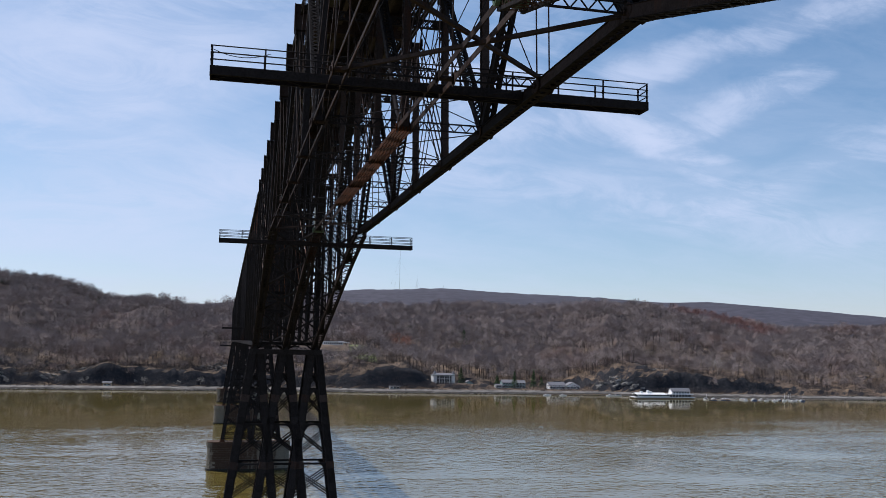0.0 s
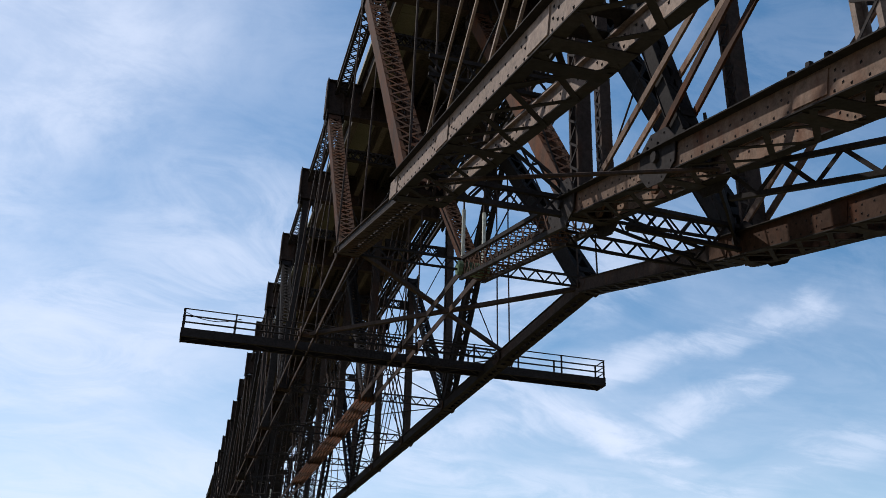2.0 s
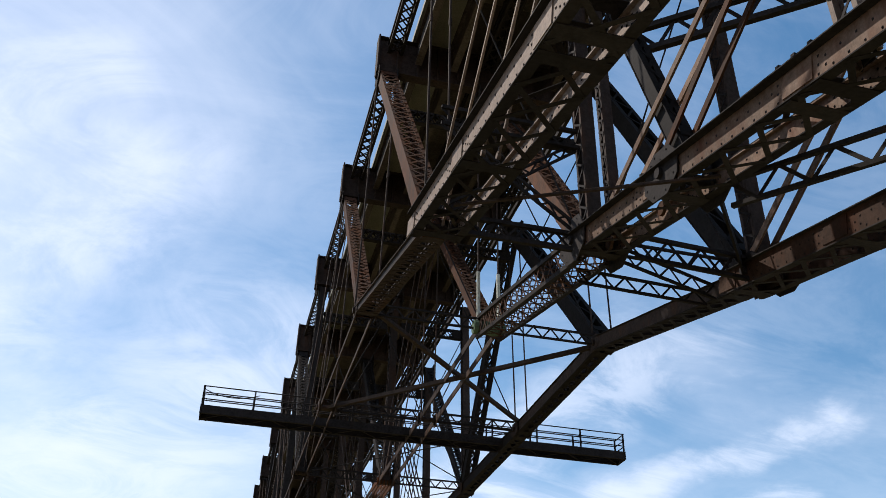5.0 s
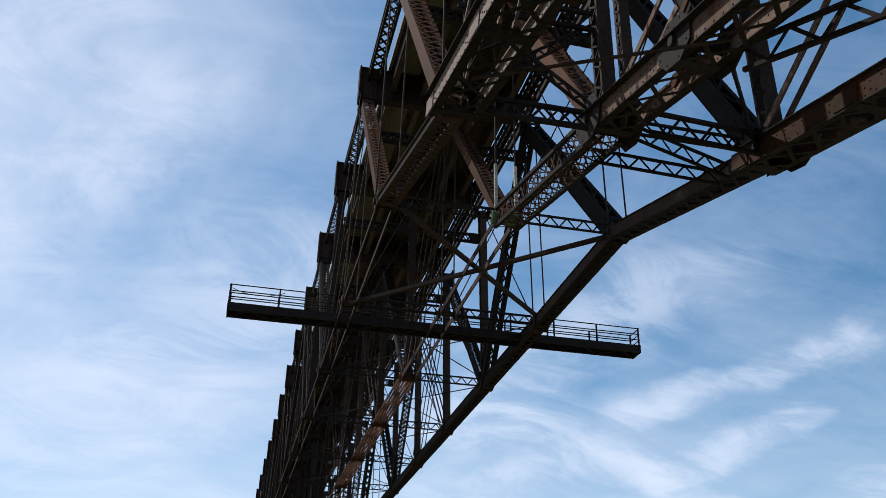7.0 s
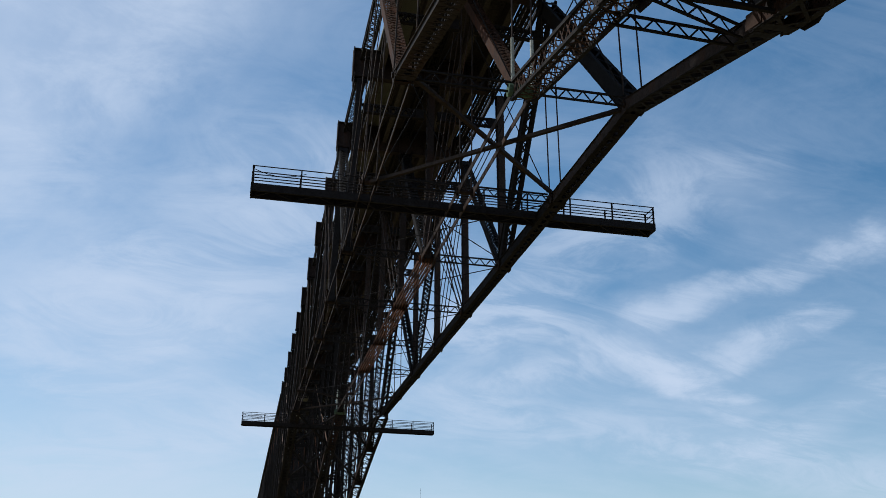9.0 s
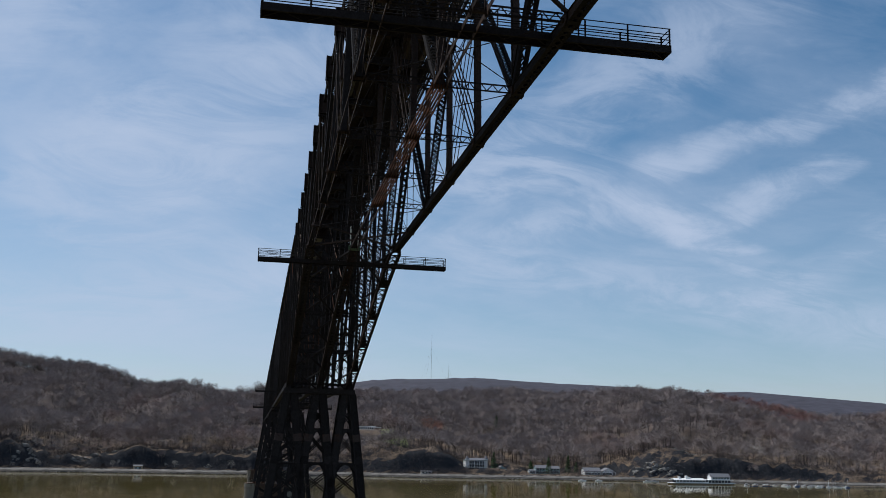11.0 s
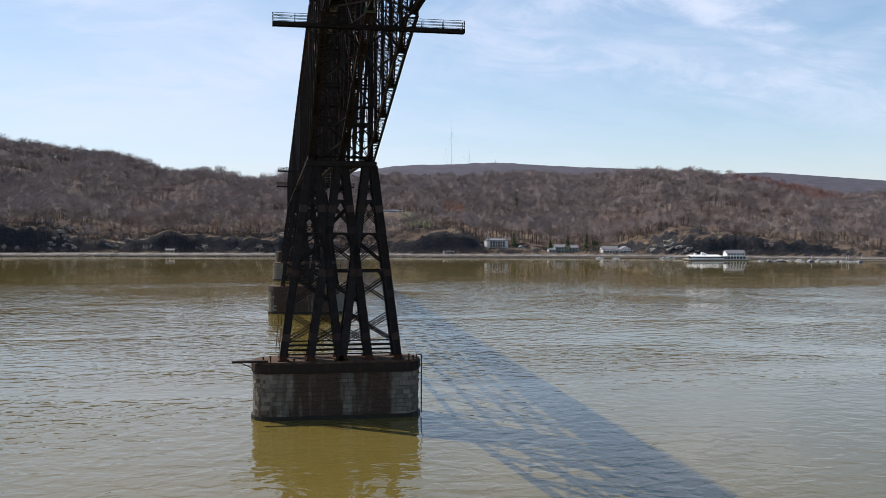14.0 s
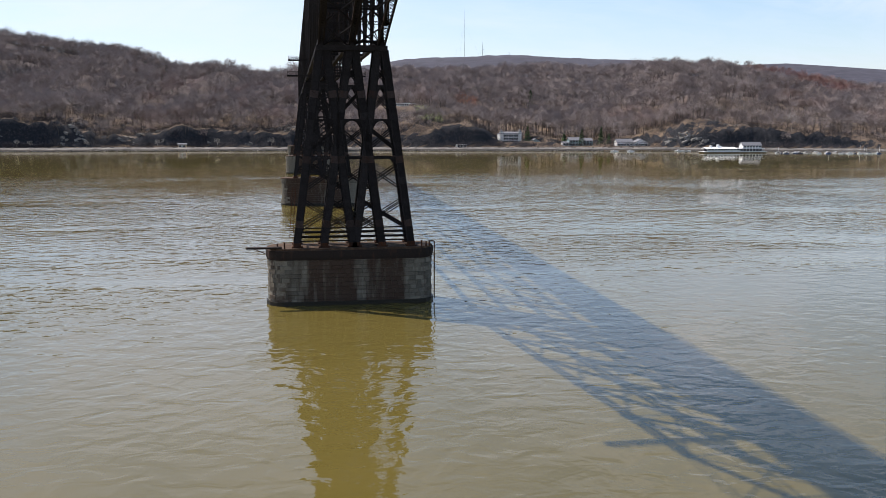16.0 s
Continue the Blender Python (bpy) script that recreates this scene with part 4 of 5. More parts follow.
def course_blocks(t, y, joined):
    """Stone blocks round a pier, course by course."""
    ring = pier_outline(0.0, y, 10)
    lens = [0.0]
    for a, b in zip(ring, ring[1:] + ring[:1]):
        lens.append(lens[-1] + math.dist(a, b))
    total = lens[-1]

    def on(d):
        d %= total
        i = max(k for k in range(len(lens) - 1) if lens[k] <= d + 1e-9)
        a, b = ring[i], ring[(i + 1) % len(ring)]
        u = (d - lens[i]) / max(1e-6, lens[i + 1] - lens[i])
        n = Vector((b[1] - a[1], a[0] - b[0], 0)).normalized()
        return Vector((a[0] + (b[0] - a[0]) * u, a[1] + (b[1] - a[1]) * u, 0)), n

    rng = random.Random(int(y))
    rest = Shape()
    z = 0.3
    count = 0
    while z < 7.1:
        h = rng.uniform(0.58, 0.78)
        h = min(h, 7.2 - z)
        d = rng.uniform(0, 1.5)
        end = d + total
        while d < end - 0.3:
            w = min(rng.uniform(0.8, 2.6), end - d)
            mid, n = on(d + w / 2)
            front = n.y < -0.2 or n.x < -0.5
            a, _ = on(d + 0.012)
            b, _ = on(d + w - 0.012)
            proud = rng.uniform(-0.03, 0.05)
            s = Shape() if (not joined and front and count < 290) else rest
            c = (a + b + mid) / 3
            o = n * proud
            inn = -n * 0.25
            lo, hi = Vector((0, 0, z + 0.015)), Vector((0, 0, z + h - 0.015))
            k = 0.05
            outer = [a + o + lo, b + o + lo, b + o + hi, a + o + hi]
            face = [mid + (p - mid - Vector((0, 0, p.z))) * (1 - k) + Vector((0, 0, z + h / 2 + (p.z - z - h / 2) * (1 - 2 * k))) + n * rng.uniform(0.02, 0.08) for p in outer]
            back = [p + inn for p in outer]
            s.add(back + outer + face, [(0, 1, 5, 4), (1, 2, 6, 5), (2, 3, 7, 6), (3, 0, 4, 7), (4, 5, 9, 8), (5, 6, 10, 9), (6, 7, 11, 10), (7, 4, 8, 11), (8, 9, 10, 11)])
            if s is not rest:
                part("stone_block", s, STONE, t)
                count += 1
            d += w
        z += h
    if rest.v:
        tagged(part("stonework", rest, STONE, t), kind="stuff")


def platform(y, z, x0=-1.1, x1=19.9):
    t = thing("maintenance_platform", (MX, y, z), "narrow steel inspection gangway with pipe railings under the truss", "gangway", "inspection gangways")
    for yy in (-0.5, 0.5):
        part("side_beam", channel((x0, y + yy, z + 0.31), (x1, y + yy, z + 0.31), (0, 0, 0), (0, -yy / abs(yy), 0), (0, 0, 1), 0.40, 0.03, 0.12), BLACK, t)
    s = zigzag(Shape(), (x0, y, z + 0.14), (x1, y, z + 0.14), (0, 1, 0), 0.9, (0, 0, 1), 0.0, 0.07, False, 1.05)
    tagged(part("lacing", s, BLACK, t), kind="stuff")
    for yy in (-0.26, 0.06):
        part("plank", Shape().box((x0, y + yy - 0.1, z + 0.51), (x1, y + yy + 0.1, z + 0.56)), STEEL, t)
    for i in range(12):
        x = x0 + 0.1 + (x1 - x0 - 0.2) * i / 11
        part("bearer", Shape().box((x - 0.04, y - 0.47, z + 0.42), (x + 0.04, y + 0.47, z + 0.505)), BLACK, t)
    for x in (x0, x1):
        part("end_plate", Shape().box((x - 0.03, y - 0.52, z + 0.1), (x + 0.03, y + 0.52, z + 0.52)), BLACK, t)
    for yy in (-0.5, 0.5):
        for zz in (0.80, 1.11, 1.43):
            part("rail", Shape().rod((x0, y + yy, z + zz), (x1, y + yy, z + zz), 0.028, 6), BLACK, t)
        for i in range(10):
            x = x0 + 0.05 + (x1 - x0 - 0.1) * i / 9
            part("baluster", Shape().bar((x, y + yy, z + 0.5), (x, y + yy, z + 1.45), 0.07, 0.07, (1, 0, 0)), BLACK, t)
    for x in (x0, x1):
        for zz in (0.80, 1.11, 1.43):
            part("rail", Shape().rod((x, y - 0.5, z + zz), (x, y + 0.5, z + zz), 0.028, 6), BLACK, t)
    loop = Shape()
    for i in range(10):                                     # a slack cable tied along the railing
        u, w = i / 10, (i + 1) / 10
        loop.rod((x0 + 0.1 + 2.5 * u, y - 0.5, z + 1.25 - 1.1 * u * (1 - u)), (x0 + 0.1 + 2.5 * w, y - 0.5, z + 1.25 - 1.1 * w * (1 - w)), 0.018, 5)
    part("cable", loop, BLACK, t)
    return t


# ---- river and far shore ----
def shore_y(x):
    y = 781 if x < -20 else 781 - 0.13 * (x + 20)
    if x > 330:
        y = min(y, 735 - 0.34 * (x - 330)) if x < 480 else 684 - 0.06 * (x - 480)
    return y + 2.5 * math.sin(x * 0.031) + 1.5 * math.sin(x * 0.083 + 1)


NEAR_RIDGE = ((-40, 0.10), (-22, 0.094), (-16, 0.0865), (-14.3, 0.0750), (-12.2, 0.0650), (-10, 0.0660), (-8.2, 0.0565), (-7.2, 0.0495), (-6.2, 0.0465), (-4.9, 0.0465), (-3, 0.0495), (-0.8, 0.0490),
              (4, 0.0470), (6, 0.0475), (8, 0.0495), (10, 0.053), (13.7, 0.0505), (18, 0.0485), (22, 0.0470), (25.5, 0.0500), (27.5, 0.0455), (29, 0.0430), (30.8, 0.0390), (33.2, 0.0340), (36, 0.0290), (60, 0.025))
FAR_RIDGE = ((-60, 0.03), (-8, 0.035), (0, 0.044), (3, 0.0495), (6.8, 0.0592), (9, 0.0612), (10.6, 0.0624), (13.5, 0.0644), (17.5, 0.0602), (21, 0.0577), (23.6, 0.0554), (26, 0.0525), (28, 0.0500), (29.5, 0.0522), (31.5, 0.0527), (33.8, 0.0497), (35.8, 0.0442), (45, 0.03), (80, 0.02))


PADS = ((108, 918, 38.6, 60, 35), (191, 801, 5.0, 24, 10), (256, 794, 2.8, 34, 12), (297, 778, 2.8, 30, 10), (213, 796, 3.6, 18, 8))      # levelled ground under the houses


def table(rows, x):
    for (a, u), (b, v) in zip(rows, rows[1:]):
        if a <= x <= b:
            k = (x - a) / (b - a)
            return u + (v - u) * k
    return rows[0][1] if x < rows[0][0] else rows[-1][1]


def land_height(x, y):
    az = math.degrees(math.atan2(x, y))
    r = math.hypot(x, y)
    inland = y - shore_y(x)
    if inland < 0:
        return max(-6.0, 1.2 + inland * 0.35)
    if inland < 16:
        return 1.2 + min(1.0, inland * 0.3)
    top = 30 + table(NEAR_RIDGE, az) * 1362 / math.cos(radians(az)) - 15
    u = min(1.0, (inland - 16) / 560)
    n1 = noise.noise((x * 0.011, y * 0.011, 0.3))
    n2 = noise.noise((x * 0.035, y * 0.035, 4.1))
    n3 = noise.noise((x * 0.004, y * 0.004, 9.0))
    step = table(((-40, 30), (-12, 30), (-8, 26), (-4, 38), (2, 28), (6, 15), (11, 13), (13, 3), (17, 2), (20, 8), (24, 30), (27, 22), (31, 10), (60, 10)), az)
    cliff = min(1.0, max(0.0, (inland - 18 - 10 * n1 - 7 * n2) / (8 + 8 * abs(n3))))
    cliff = cliff * cliff * (3 - 2 * cliff)
    z = 2.2 + step * (0.75 + 0.9 * n1 + 0.5 * n3) * cliff + max(8.0, top - 2.8 - step) * (0.35 * u + 0.65 * u * u * (3 - 2 * u))
    n4, n5 = noise.noise((x * 0.07, y * 0.05, 1.3)), noise.noise((x * 0.17, y * 0.12, 6.3))
    low = max(0.0, 1 - inland / 130) * min(1.0, step / 15)
    z += cliff * (4 * n1 + 3.0 * n2) + low * cliff * (11 * abs(n4) + 6 * abs(n5) - 4.0) + min(1, u * 3) * (1.2 - u) * (3 * n1 + 8 * n3)
    for px, py, pz, reach, soft in PADS:
        away = math.dist((x, y), (px, py))
        if away < reach:
            k = min(1.0, (reach - away) / soft)
            z = z + (pz - z) * k * k * (3 - 2 * k)
    if inland > 620:
        z -= (inland - 620) * 0.02
    far = 30 + (table(FAR_RIDGE, az) - 0.0028) * 3300
    w = min(1.0, max(0.0, (r - 1700) / 1500))
    z2 = far * w * w * (3 - 2 * w) + 20 * noise.noise((x * 0.002, y * 0.002, 2.0)) * w * (1 - w)
    z2 += w * (3.0 * noise.noise((x * 0.03, y * 0.03, 5.0)) + 4.0 * noise.noise((x * 0.009, y * 0.009, 8.0)))
    if r > 3300:
        z2 -= (r - 3300) * 0.03
    return max(z, z2) if r > 1500 else z


def build_land():
    xs = [-4200, -3000, -2200, -1500, -1100] + list(np.concatenate([np.linspace(-800, -300, 26), np.linspace(-290, 700, 280), np.linspace(720, 1300, 30)])) + [1500, 1900, 2400, 3000, 3800]
    ys = [600, 620] + list(np.linspace(640, 900, 90)) + list(np.linspace(906, 1450, 70)) + list(np.linspace(1500, 3600, 36)) + [4100, 4600]
    v = [(x, y, land_height(x, y)) for y in ys for x in xs]
    w = len(xs)
    f = [(j * w + i, j * w + i + 1, (j + 1) * w + i + 1, (j + 1) * w + i) for j in range(len(ys) - 1) for i in range(w - 1)]
    s = Shape()
    s.v, s.f = v, f
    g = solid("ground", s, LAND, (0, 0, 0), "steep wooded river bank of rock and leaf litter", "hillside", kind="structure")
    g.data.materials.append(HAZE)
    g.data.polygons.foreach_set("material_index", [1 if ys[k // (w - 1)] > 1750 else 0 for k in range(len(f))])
    g.data.polygons.foreach_set("use_smooth", [True] * len(f))
    bed = Shape().box((-4200, -400, -9), (3800, 660, -6))
    solid("river_bed", bed, LAND, (0, 0, 0), "muddy bottom under the river", "river bed", kind="structure")
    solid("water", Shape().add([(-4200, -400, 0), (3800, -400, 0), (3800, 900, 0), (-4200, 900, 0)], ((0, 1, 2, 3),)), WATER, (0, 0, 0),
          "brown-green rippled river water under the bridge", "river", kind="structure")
    near = Shape().box((-4200, -420, -6), (3800, -36, 2.5))
    solid("bank", near, LAND, (0, 0, 0), "low river bank behind the viewpoint", "bank", kind="structure")


def bare_tree(wood, twigs, x, y, z, h, rng, n=56):
    """A leafless tree: trunk, forked limbs and a loose rounded cloud of twigs."""
    lean = Vector((rng.uniform(-0.05, 0.05), rng.uniform(-0.05, 0.05), 1))
    base = Vector((x, y, z - 0.5))
    fork = base + lean * (h * rng.uniform(0.32, 0.48))
    wood.rod(base, fork, h * 0.014, 4, h * 0.009)
    spread = h * rng.uniform(0.25, 0.36)
    mid = base + lean * (h * 0.72)
    for i in range(3):
        a = rng.uniform(0, 6.28)
        tip = mid + Vector((math.cos(a) * spread * 0.6, math.sin(a) * spread * 0.6, h * rng.uniform(0.0, 0.24)))
        wood.rod(fork - lean * (h * 0.1 * rng.random()), tip, h * 0.006, 3, h * 0.002)
    for k in range(n):
        a, c, r = rng.uniform(0, 6.28), rng.uniform(-0.75, 1), rng.random() ** 0.45
        w = math.sqrt(1 - c * c) * r
        out = Vector((math.cos(a) * w * spread, math.sin(a) * w * spread, c * r * h * 0.29))
        p = mid + out
        d = (out.normalized() + Vector((rng.uniform(-0.6, 0.6), rng.uniform(-0.6, 0.6), rng.uniform(0.1, 0.8)))).normalized() * (h * rng.uniform(0.06, 0.13))
        e = d.orthogonal().normalized() * (h * rng.uniform(0.008, 0.013))
        twigs.add([p - e, p + e, p + d], ((0, 1, 2),))


def grow(protos, spots):
    """One mesh of many trees: each spot is x, y, z, size, turn and the pattern to follow."""
    vs, fs, base = [], [], 0
    for x, y, z, size, turn, k in spots:
        v, f = protos[k]
        c, n = math.cos(turn), math.sin(turn)
        w = np.empty_like(v)
        w[:, 0], w[:, 1], w[:, 2] = x + size * (v[:, 0] * c - v[:, 1] * n), y + size * (v[:, 0] * n + v[:, 1] * c), z + size * v[:, 2]
        vs.append(w)
        fs.append(f + base)
        base += len(v)
    v, f = np.concatenate(vs), np.concatenate(fs)
    me = bpy.data.meshes.new("trees")
    me.vertices.add(len(v))
    me.vertices.foreach_set("co", v.astype(np.float32).ravel())
    me.loops.add(f.size)
    me.loops.foreach_set("vertex_index", f.astype(np.int32).ravel())
    me.polygons.add(len(f))
    me.polygons.foreach_set("loop_start", np.arange(0, f.size, 3, dtype=np.int32))
    me.update(calc_edges=True)
    return me


def arrays(shape):
    tris = []
    for q in shape.f:
        tris += [(q[0], q[i], q[i + 1]) for i in range(1, len(q) - 1)]
    return np.array(shape.v, float), np.array(tris)


def woods():
    rng = random.Random(5)
    trunks, crowns = [], []
    for k in range(14):
        a, b = Shape(), Shape()
        bare_tree(a, b, 0, 0, 0.47, 1.0, rng, 150)
        trunks.append(arrays(a))
        crowns.append(arrays(b))
    spots = []
    tries = 0
    while len(spots) < 10400 and tries < 90000:
        tries += 1
        az = rng.uniform(-18.5, 38)
        inland = 24 + 640 * rng.random()
        x = math.tan(radians(az)) * (790 + inland)
        y = shore_y(x) + inland
        if inland < 52 and rng.random() < 0.25:
            continue
        if 130 < x < 400 and inland < 54:
            continue
        if math.dist((x, y), (114, 893)) < 42 or (88 < x < 148 and 845 < y < 890):
            continue
        clump = noise.noise((x * 0.012, y * 0.012, 7.0))
        if clump < -0.35 and rng.random() < 0.3:
            continue
        h = rng.uniform(13.5, 21.5) * (0.62 if inland < 50 else 1.0) * (1 + 0.25 * clump)
        spots.append((x, y, land_height(x, y), h, rng.uniform(0, 6.28), rng.randrange(14)))
    for k in range(900):                                   # the crest stands close and dark against the sky
        az = rng.uniform(-19, -3)
        inland = rng.uniform(520, 640)
        x = math.tan(radians(az)) * (790 + inland)
        y = shore_y(x) + inland
        spots.append((x, y, land_height(x, y), rng.uniform(12, 19), rng.uniform(0, 6.28), rng.randrange(14)))
        if k % 2:
            spots.append((x + rng.uniform(-4, 4), y, land_height(x, y), rng.uniform(4, 7), rng.uniform(0, 6.28), rng.randrange(14)))
    twigs = Shape()
    for k in range(6200):                                   # low brush on the ledges and behind the tracks
        x = rng.uniform(-270, 660)
        y = shore_y(x) + 11 + 62 * rng.random() ** 1.3
        z = land_height(x, y)
        if any(math.dist((x, y), q[:2]) < q[3] * 0.7 for q in PADS):
            continue
        if noise.noise((x * 0.03, y * 0.03, 2.0)) > 0.1 and rng.random() < 0.75:
            continue
        size = rng.uniform(0.6, 1.9)
        for i in range(16):
            p = Vector((x + rng.gauss(0, 1.5) * size, y + rng.gauss(0, 1.1) * size, z + rng.uniform(0, 2.6) * size))
            d = Vector((rng.uniform(-1, 1), rng.uniform(-1, 1), rng.uniform(0.2, 1.3))) * 0.8 * size
            e = d.orthogonal().normalized() * 0.15 * size
            twigs.add([p - e, p + e, p + d], ((0, 1, 2),))
    for name, protos, mat, label in (("bare_tree_trunks", trunks, BARK, "grey leafless trunks and limbs of a hillside wood"), ("bare_tree_twigs", crowns, TWIG, "brown leafless crowns of a hillside wood")):
        ob = new(name, grow(protos, spots))
        ob.data.materials.append(mat)
        tagged(ob, label, "woods", "", "stuff")
    solid("brush", twigs, SCRUB, (0, 0, 0), "low leafless brush along the railway bank", "brush", kind="stuff")


def evergreen(x, y, h, wide, rng):
    z = land_height(x, y)
    t = thing("evergreen_tree", (x, y, z), "dark green conifer among bare trees on the river bank", "tree", "evergreens")
    part("trunk", Shape().rod((x, y, z - 0.5), (x, y, z + h * 0.95), h * 0.018, 6, 0.05), BARK, t)
    s = Shape()
    n = int(260 + 30 * h)
    for i in range(n):
        u = rng.random() ** 0.8
        r = wide * (1 - u) * rng.uniform(0.35, 1.0) * (1 + 0.25 * math.sin(u * 40))
        a = rng.uniform(0, 6.28)
        p = Vector((x + math.cos(a) * r, y + math.sin(a) * r, z + h * (0.08 + 0.92 * u)))
        d = Vector((math.cos(a), math.sin(a), rng.uniform(-0.5, 0.1))) * (0.5 + 0.07 * h * (1 - u))
        e = Vector((-math.sin(a), math.cos(a), rng.uniform(-0.3, 0.3))) * (0.25 + 0.02 * h)
        s.add([p - e, p + e, p + d], ((0, 1, 2),))
    part("crown", s, NEEDLE, t)
    return t


def pale_tree(x, y, h, rng):
    z = land_height(x, y)
    t = thing("sycamore_tree", (x, y, z), "pale-barked leafless tree at the water's edge", "tree")
    wood, tw = Shape(), Shape()
    bare_tree(wood, tw, x, y, z, h, rng, 160)
    part("trunk", wood, PALEBARK, t)
    part("crown", tw, PALEBARK, t)


# ---- buildings and boats on the far shore ----
def windows(t, x0, x1, y, z0, z1, n, wall=None):
    w = (x1 - x0) / n
    for i in range(n):
        a = x0 + w * (i + 0.19)
        ob = part("window", Shape().box((a - 0.12, y - 0.10, z0 - 0.12), (a + w * 0.62 + 0.12, y - 0.02, z1 + 0.12)), WHITE, t)
        part("pane", Shape().box((a, y - 0.14, z0), (a + w * 0.62, y - 0.10, z1)), DARKGLASS, ob)


def gable(x0, x1, y0, y1, z0, rise, over=0.4, along="x"):
    """A pitched roof as one solid with eaves."""
    if along == "x":
        m = (y0 + y1) / 2
        ring = [(x0 - over, y0 - over, z0 - 0.1), (x0 - over, m, z0 + rise), (x0 - over, y1 + over, z0 - 0.1), (x0 - over, y1 + over, z0 - 0.35), (x0 - over, m, z0 + rise - 0.3), (x0 - over, y0 - over, z0 - 0.35)]
        return Shape().prism(ring, (x1 - x0 + 2 * over, 0, 0))
    m = (x0 + x1) / 2
    ring = [(x0 - over, y0 - over, z0 - 0.1), (x0 - over, y0 - over, z0 - 0.35), (m, y0 - over, z0 + rise - 0.3), (x1 + over, y0 - over, z0 - 0.35), (x1 + over, y0 - over, z0 - 0.1), (m, y0 - over, z0 + rise)]
    return Shape().prism(ring, (0, y1 - y0 + 2 * over, 0))


def white_inn(x, y):
    z = land_height(x, y) - 0.3
    t = thing("white_house", (x, y, z), "three-storey white house with porches above the river", "house", "shore houses")
    x0, x1 = x - 10, x + 10
    part("wall", Shape().box((x0, y, z), (x1, y + 9, z + 8.6)), WHITE, t)
    part("roof", Shape().box((x0 - 0.5, y - 2.4, z + 8.6), (x1 + 0.5, y + 9.4, z + 9.0)).prism([(x0, y + 1, z + 9), (x1, y + 1, z + 9), (x1 - 3, y + 4.5, z + 10.4), (x0 + 3, y + 4.5, z + 10.4)], (0, 3.0, 0)), GREYROOF, t)
    for k in range(3):
        part("porch", Shape().box((x0 + 3, y - 2.2, z + 2.75 * k + 2.5), (x1 - 3, y, z + 2.75 * k + 2.72)), WHITE, t)
        part("railing", Shape().box((x0 + 3, y - 2.2, z + 2.75 * k + 3.5), (x1 - 3, y - 2.12, z + 2.75 * k + 3.62)), WHITE, t)
        windows(t, x0 + 0.6, x1 - 0.6, y, z + 2.75 * k + 0.35, z + 2.75 * k + 2.3, 7)
        # a dark sheet on each storey takes the place of porch shade
        part("recess", Shape().box((x0 + 3.2, y - 0.5, z + 2.75 * k + 0.2), (x1 - 3.2, y - 0.18, z + 2.75 * k + 2.45)), DARKGLASS, t, "dark sheet standing in for the shade of the porch openings")
    for xx in (x0 + 3, x - 4.6, x - 2.3, x, x + 2.3, x + 4.6, x1 - 3):
        part("column", Shape().box((xx - 0.14, y - 2.2, z), (xx + 0.14, y - 1.9, z + 8.6)), WHITE, t)
    for xx in (x0 + 1.5, x1 - 1.5):
        tw = part("turret", Shape().rod((xx, y + 0.5, z), (xx, y + 0.5, z + 9.8), 1.7, 8), WHITE, t)
        part("turret_roof", Shape().rod((xx, y + 0.5, z + 9.8), (xx, y + 0.5, z + 12.8), 2.0, 8, 0.05), GREYROOF, tw)


def plain_house(name, x, y, w, d, h, rise, wall, label, n=4, along="x", storeys=1):
    z = land_height(x, y) - 0.3
    t = thing(name, (x, y, z), label, "house", "shore houses")
    x0, x1 = x - w / 2, x + w / 2
    part("wall", Shape().box((x0, y, z), (x1, y + d, z + h)), wall, t)
    if along == "y":
        part("gable_wall", Shape().prism([(x0, y, z + h), (x1, y, z + h), (x, y, z + h + rise - 0.2)], (0, d, 0)), wall, t)
    else:
        part("gable_wall", Shape().prism([(x0, y, z + h), (x0, y + d, z + h), (x0, y + d / 2, z + h + rise - 0.2)], (w, 0, 0)), wall, t)
    part("roof", gable(x0, x1, y, y + d, z + h, rise, 0.4, along), GREYROOF, t)
    for k in range(storeys):
        b = z + h / storeys * k
        windows(t, x0 + 0.3, x1 - 0.3, y, b + 0.9, b + 2.2, n)
    part("door", Shape().box((x - 0.5, y - 0.06, z), (x + 0.5, y - 0.01, z + 2.1)), TEAL, t)
    return t


def hill_lodge():
    x, y = 106, 918
    z = land_height(x, y) - 0.2
    t = thing("long_lodge", (x, y, z), "long low white building on a grassy terrace", "building")
    part("wall", Shape().box((x - 12, y, z), (x + 9, y + 7, z + 2.9)), WHITE, t)
    part("roof", Shape().box((x - 13, y - 1.2, z + 2.9), (x + 10, y + 8, z + 3.4)), WHITE, t)
    part("canopy", Shape().box((x + 4, y - 4.5, z + 2.2), (x + 15, y + 1, z + 2.6)), WHITE, t)
    for xx in (x + 5, x + 14):
        part("column", Shape().box((xx, y - 4.2, z - 0.5), (xx + 0.3, y - 3.9, z + 2.2)), WHITE, t)
    windows(t, x - 11, x + 8, y, z + 0.9, z + 2.2, 9)


def lawn():
    s = Shape()
    for i in range(14):
        for j in range(6):
            x, y = 117 + i * 1.9, 872 + j * 5.2
            q = [(x + a, y + b, land_height(x + a, y + b) + 0.25) for a, b in ((0, 0), (1.9, 0), (1.9, 5.2), (0, 5.2))]
            s.add(q, ((0, 1, 2, 3),))
    solid("lawn", s, LAWN, (0, 0, 0), "bright green grass slope below the lodge", "lawn", kind="structure")


